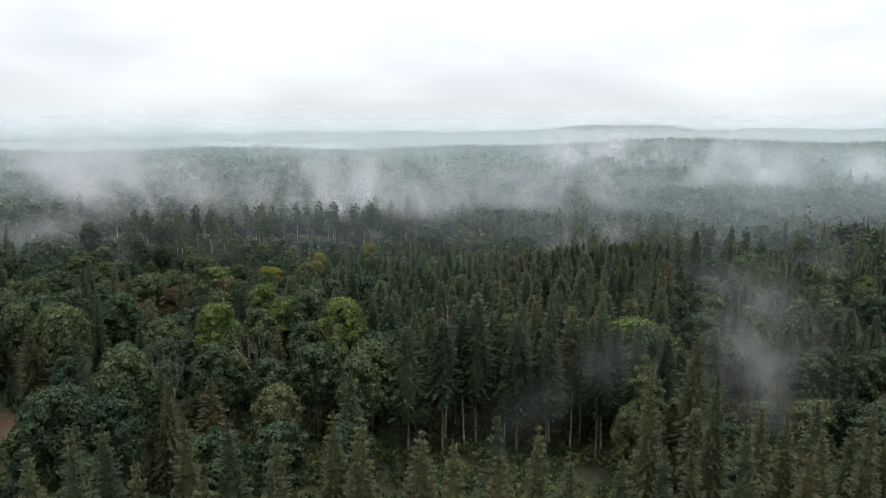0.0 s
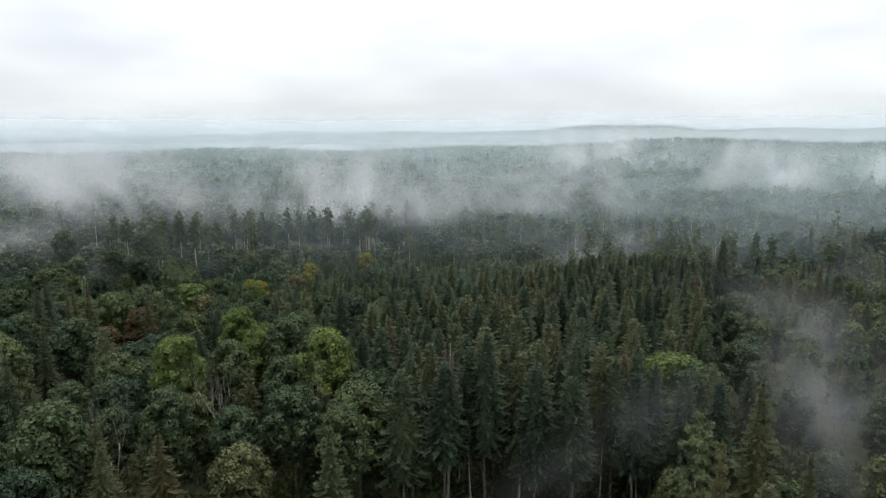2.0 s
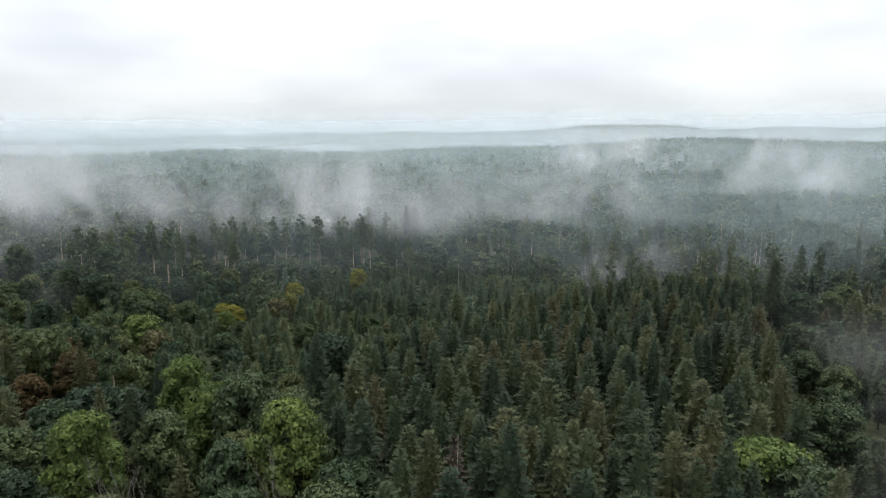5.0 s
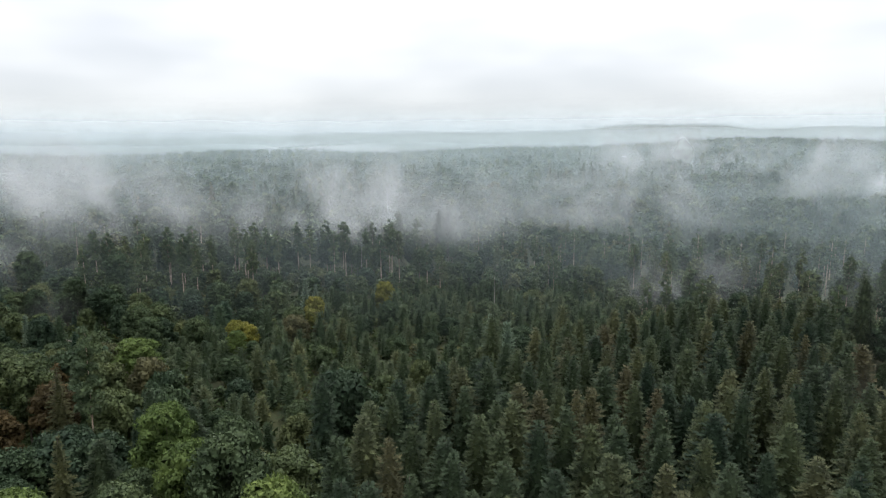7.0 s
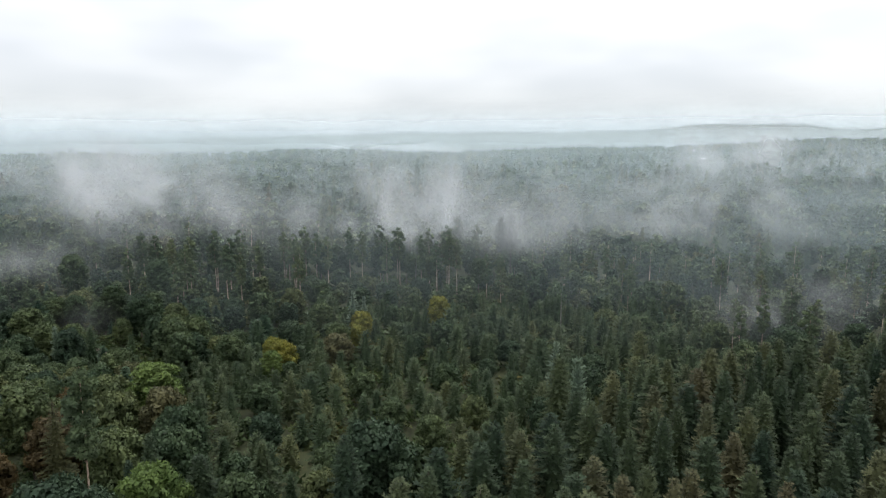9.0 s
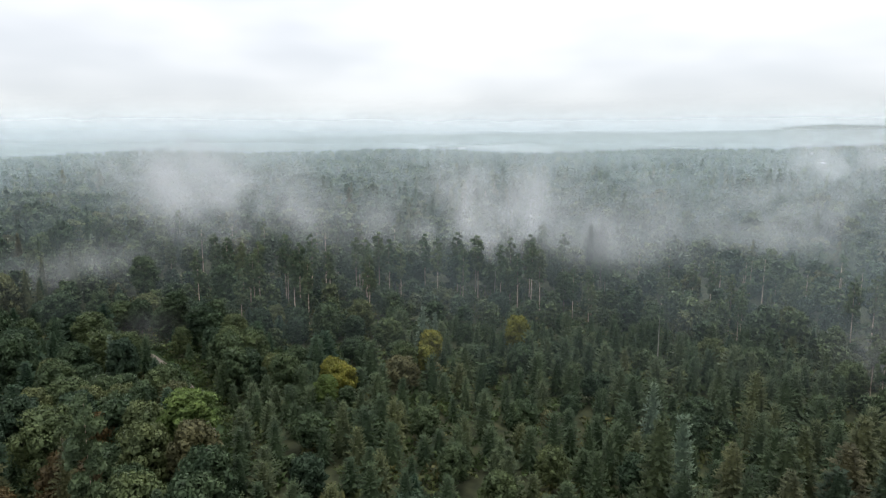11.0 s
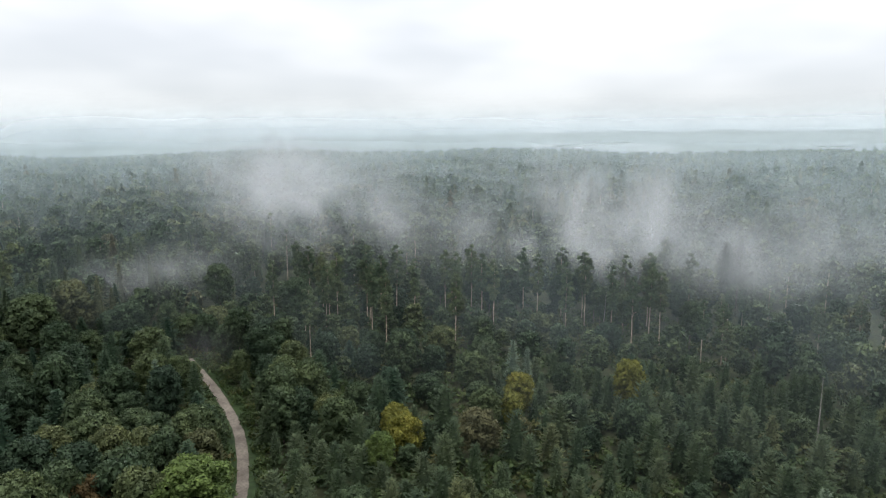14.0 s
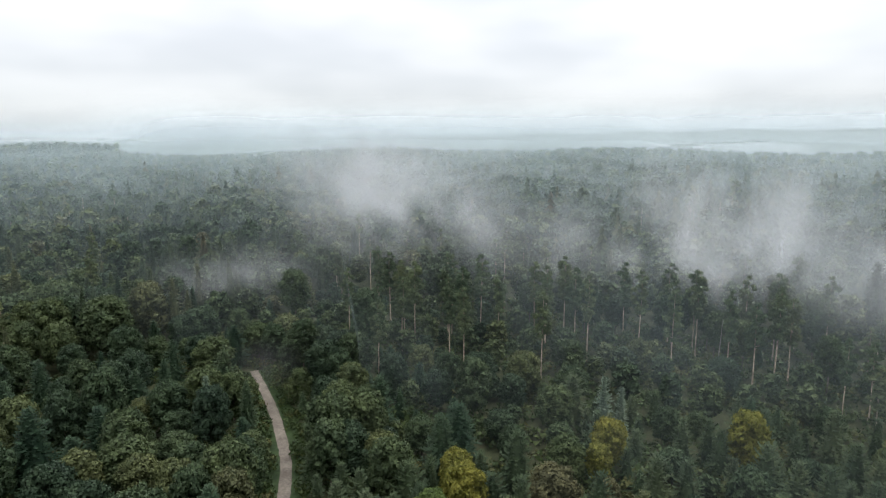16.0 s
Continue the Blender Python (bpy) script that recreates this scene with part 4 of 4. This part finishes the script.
def house_shapes(w, d, h, roof):
    """Walls, gabled roof and windows of a plain building, as soups."""
    x, y = w / 2, d / 2
    v = np.array([(-x, -y, -3), (x, -y, -3), (x, y, -3), (-x, y, -3), (-x, -y, h), (x, -y, h), (x, y, h), (-x, y, h), (-x, 0, h + roof * 0.98), (x, 0, h + roof * 0.98)])
    f = np.array([(0, 1, 5), (0, 5, 4), (1, 2, 6), (1, 6, 5), (2, 3, 7), (2, 7, 6), (3, 0, 4), (3, 4, 7), (4, 8, 7), (5, 6, 9)])
    e = 0.5
    r = np.array([(-x - e, -y - e, h - 0.2), (x + e, -y - e, h - 0.2), (x + e, 0, h + roof), (-x - e, 0, h + roof), (-x - e, y + e, h - 0.2), (x + e, y + e, h - 0.2)])
    r2 = np.vstack([r, r - np.array([0, 0, 0.35])])
    rf = [(0, 1, 2), (0, 2, 3), (3, 2, 5), (3, 5, 4), (6, 8, 7), (6, 9, 8), (9, 11, 8), (9, 10, 11), (0, 7, 1), (0, 6, 7), (4, 5, 11), (4, 11, 10), (1, 7, 8), (1, 8, 2), (0, 3, 9), (0, 9, 6), (2, 8, 11), (2, 11, 5), (3, 4, 10), (3, 10, 9)]
    return (v, f), (r2, np.array(rf))


def box(cx, cy, cz, w, d, h):
    v = np.array([(cx + sx * w / 2, cy + sy * d / 2, cz + sz * h / 2) for sz in (-1, 1) for sy in (-1, 1) for sx in (-1, 1)])
    q = [(0, 2, 3, 1), (4, 5, 7, 6), (0, 1, 5, 4), (2, 6, 7, 3), (0, 4, 6, 2), (1, 3, 7, 5)]
    return v, np.array([t for a, b, c, d2 in q for t in ((a, b, c), (a, c, d2))])


def building(az, dist, w, d, h, roof, label, tower=0):
    a = radians(az)
    x, y = -dist * math.sin(a), dist * math.cos(a)
    root = tagged(new("house" if not tower else "church"), label, "building")
    walls, top = house_shapes(w, d, h, roof)
    part("wall", walls, WHITEWASH, root)
    part("roof", top, ROOF, root)
    n = max(3, int(w / 7))
    for i in range(n):
        part("window", box(-w / 2 + (i + 0.5) * w / n, -d / 2 - 0.06, h * 0.55, w / n * 0.4, 0.12, h * 0.3), PANE, root)
    if tower:
        part("tower", box(0, -d * 0.2, tower / 2, 9, 9, tower), WHITEWASH, root)
        k = np.linspace(0, 1, 9)
        part("dome", tube([(0, -d * 0.2, tower + 9 * q) for q in k], 4.6 * np.sqrt(np.clip(1 - k ** 2, 0.001, 1)), 14), WHITEWASH, root)
    root.matrix_basis = Matrix.Translation((x, y, float(land(x, y)) + 1)) @ Matrix.Rotation(a, 4, "Z")


for az, dist, w, d, h, roof in [(50.6, 2420, 60, 18, 12, 4), (52.5, 2480, 48, 16, 10, 4), (47.0, 2500, 60, 16, 10, 4), (45.0, 2450, 44, 14, 10, 4), (56.5, 2400, 70, 20, 12, 4), (59, 2500, 60, 16, 10, 4), (42.5, 2600, 56, 16, 11, 4),
                                (14.5, 1500, 60, 18, 9, 3), (13.2, 1650, 44, 16, 8, 3), (11.5, 1550, 70, 18, 8, 3), (16.3, 1600, 36, 14, 8, 3), (20.0, 1500, 40, 14, 8, 3), (-31.5, 1700, 60, 20, 10, 3), (17.0, 1290, 16, 12, 12, 4)]:
    building(az, dist, w, d, h, roof, "long white building with a grey roof, far off in haze")
building(51.6, 2400, 44, 20, 18, 7, "white building with a domed tower, far off in haze", 30)


# ---- mist and haze ----
def fade(u, lo, hi):
    return step(u, 0, lo) * (1 - step(u, 1 - hi, 1))


def mist_bank(x, y, z, wide, deep, high, dense, sheets, slant=0.0, turn=0.0):
    """A drifting bank of mist: several crumpled veils, one behind the other, thinning out at every rim. z: its foot."""
    vs, fs, ds, at = [], [], [], 0
    for i in range(sheets):
        nu, nv = 26, 18
        U, V = np.meshgrid(np.linspace(0, 1, nu), np.linspace(0, 1, nv))
        w, h = wide * rng.uniform(0.7, 1.1), high * rng.uniform(0.75, 1.1)
        a = math.atan2(-x, y - 60) * 0.9 + turn + rng.uniform(-0.15, 0.15)
        depth = (i + 0.5) / sheets - 0.5
        lx = (U - 0.5) * w + slant * V * h + rng.uniform(-0.12, 0.12) * wide
        ph = rng.uniform(0, 6.28, 4)
        ly = depth * deep + 0.06 * deep * (np.sin(U * 7 + ph[0] + 2 * V) + np.sin(V * 6 + ph[1])) + 0.03 * w * np.sin(U * 3 + ph[2])
        lz = V * h + 0.05 * h * np.sin(U * 5 + ph[3])
        v = np.stack([x + lx * math.cos(a) - ly * math.sin(a), y + lx * math.sin(a) + ly * math.cos(a), z + lz], -1).reshape(-1, 3)
        den = np.exp(-((U - 0.5) / 0.24) ** 2) * fade(U, 0.3, 0.3) * fade(V, 0.35, 0.6)
        q = (np.arange(nv - 1)[:, None] * nu + np.arange(nu - 1)[None]).ravel() + at
        vs.append(v), fs.append(np.stack([q, q + 1, q + nu + 1, q + nu], 1)), ds.append((den * dense).ravel())
        at += len(v)
    ob = new("mist_bank", mesh_of("mist_bank", np.concatenate(vs), np.concatenate(fs), MIST, {"veil": np.concatenate(ds)}))
    return tagged(ob, "thin white mist drifting up from the treetops", "mist", kind="stuff")


for bank in [(-150, 312, 12, 110, 40, 58, 0.27, 6, -0.35), (-215, 350, 14, 150, 40, 48, 0.16, 5, -0.2), (-70, 330, 8, 150, 36, 50, 0.29, 6, 0.25), (-30, 305, 12, 90, 20, 36, 0.20, 3, 0.3), (99, 560, 14, 190, 60, 58, 0.38, 5, -0.3), (167, 425, 12, 150, 40, 54, 0.27, 5, -0.3),
             (250, 450, 16, 150, 30, 38, 0.27, 4), (44, 262, 3, 50, 12, 24, 0.24, 4, 0.3), (49, 118, 2, 40, 14, 30, 0.085, 5, 0.3), (60, 155, 4, 70, 16, 30, 0.10, 4, -0.2), (2, 104, 3, 30, 4, 24, 0.08, 3, 0.9), (-181, 256, 6, 70, 16, 28, 0.13, 4, 0.3), (-128, 232, 3, 30, 8, 14, 0.05, 3),
             (40, 385, 6, 190, 40, 46, 0.22, 5, 0.2), (-270, 430, 20, 190, 50, 50, 0.17, 4, -0.2),
             (100, 228, 2, 120, 12, 32, 0.08, 2)]:
    mist_bank(*bank)


def haze_veil(radius, height, dense, az0=-105, az1=95):
    """A wide, even veil of hazy air, open towards the south."""
    nu, nv = 120, 14
    T = np.linspace(0, 1, nu)
    U, V = np.meshgrid(np.radians(az0 + (az1 - az0) * T), np.linspace(0, 1, nv))
    R = radius * (1 + 0.03 * np.sin(U * 9) + 0.03 * np.sin(U * 23 + radius) + 0.02 * np.sin(V * 5))
    v = np.stack([-120 - R * np.sin(U), 150 + R * np.cos(U), -4 + V * height], -1).reshape(-1, 3)
    q = (np.arange(nv - 1)[:, None] * nu + np.arange(nu - 1)[None]).ravel()
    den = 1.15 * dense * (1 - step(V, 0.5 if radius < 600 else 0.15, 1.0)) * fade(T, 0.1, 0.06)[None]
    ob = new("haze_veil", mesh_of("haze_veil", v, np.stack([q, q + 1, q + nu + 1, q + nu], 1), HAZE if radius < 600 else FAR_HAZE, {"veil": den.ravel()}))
    tagged(ob, "thin bluish haze lying over the far woods", "haze", kind="stuff")


def haze_sheet(x0, x1, y, low, high, dense):
    """A straight, even veil of thin haze across the treetops, thinning out at both ends and upwards."""
    nu, nv = 40, 10
    U, V = np.meshgrid(np.linspace(0, 1, nu), np.linspace(0, 1, nv))
    v = np.stack([x0 + (x1 - x0) * U, y + 5 * np.sin(U * 7 + y) + 3 * np.sin(V * 4 + y), low + (high - low) * V], -1).reshape(-1, 3)
    q = (np.arange(nv - 1)[:, None] * nu + np.arange(nu - 1)[None]).ravel()
    den = dense * fade(U, 0.25, 0.25) * step(V, 0, 0.3) * (1 - step(V, 0.55, 1.0))
    tagged(new("haze_veil", mesh_of("haze_veil", v, np.stack([q, q + 1, q + nu + 1, q + nu], 1), HAZE, {"veil": den.ravel()})), "thin bluish haze lying over the treetops", "haze", kind="stuff")


for x0, x1, y, low, high, dense in [(-110, 170, 214, 2, 38, 0.008), (-130, 190, 248, 0, 40, 0.02), (-150, 200, 285, 0, 44, 0.045)]:
    haze_sheet(x0, x1, y, low, high, dense)

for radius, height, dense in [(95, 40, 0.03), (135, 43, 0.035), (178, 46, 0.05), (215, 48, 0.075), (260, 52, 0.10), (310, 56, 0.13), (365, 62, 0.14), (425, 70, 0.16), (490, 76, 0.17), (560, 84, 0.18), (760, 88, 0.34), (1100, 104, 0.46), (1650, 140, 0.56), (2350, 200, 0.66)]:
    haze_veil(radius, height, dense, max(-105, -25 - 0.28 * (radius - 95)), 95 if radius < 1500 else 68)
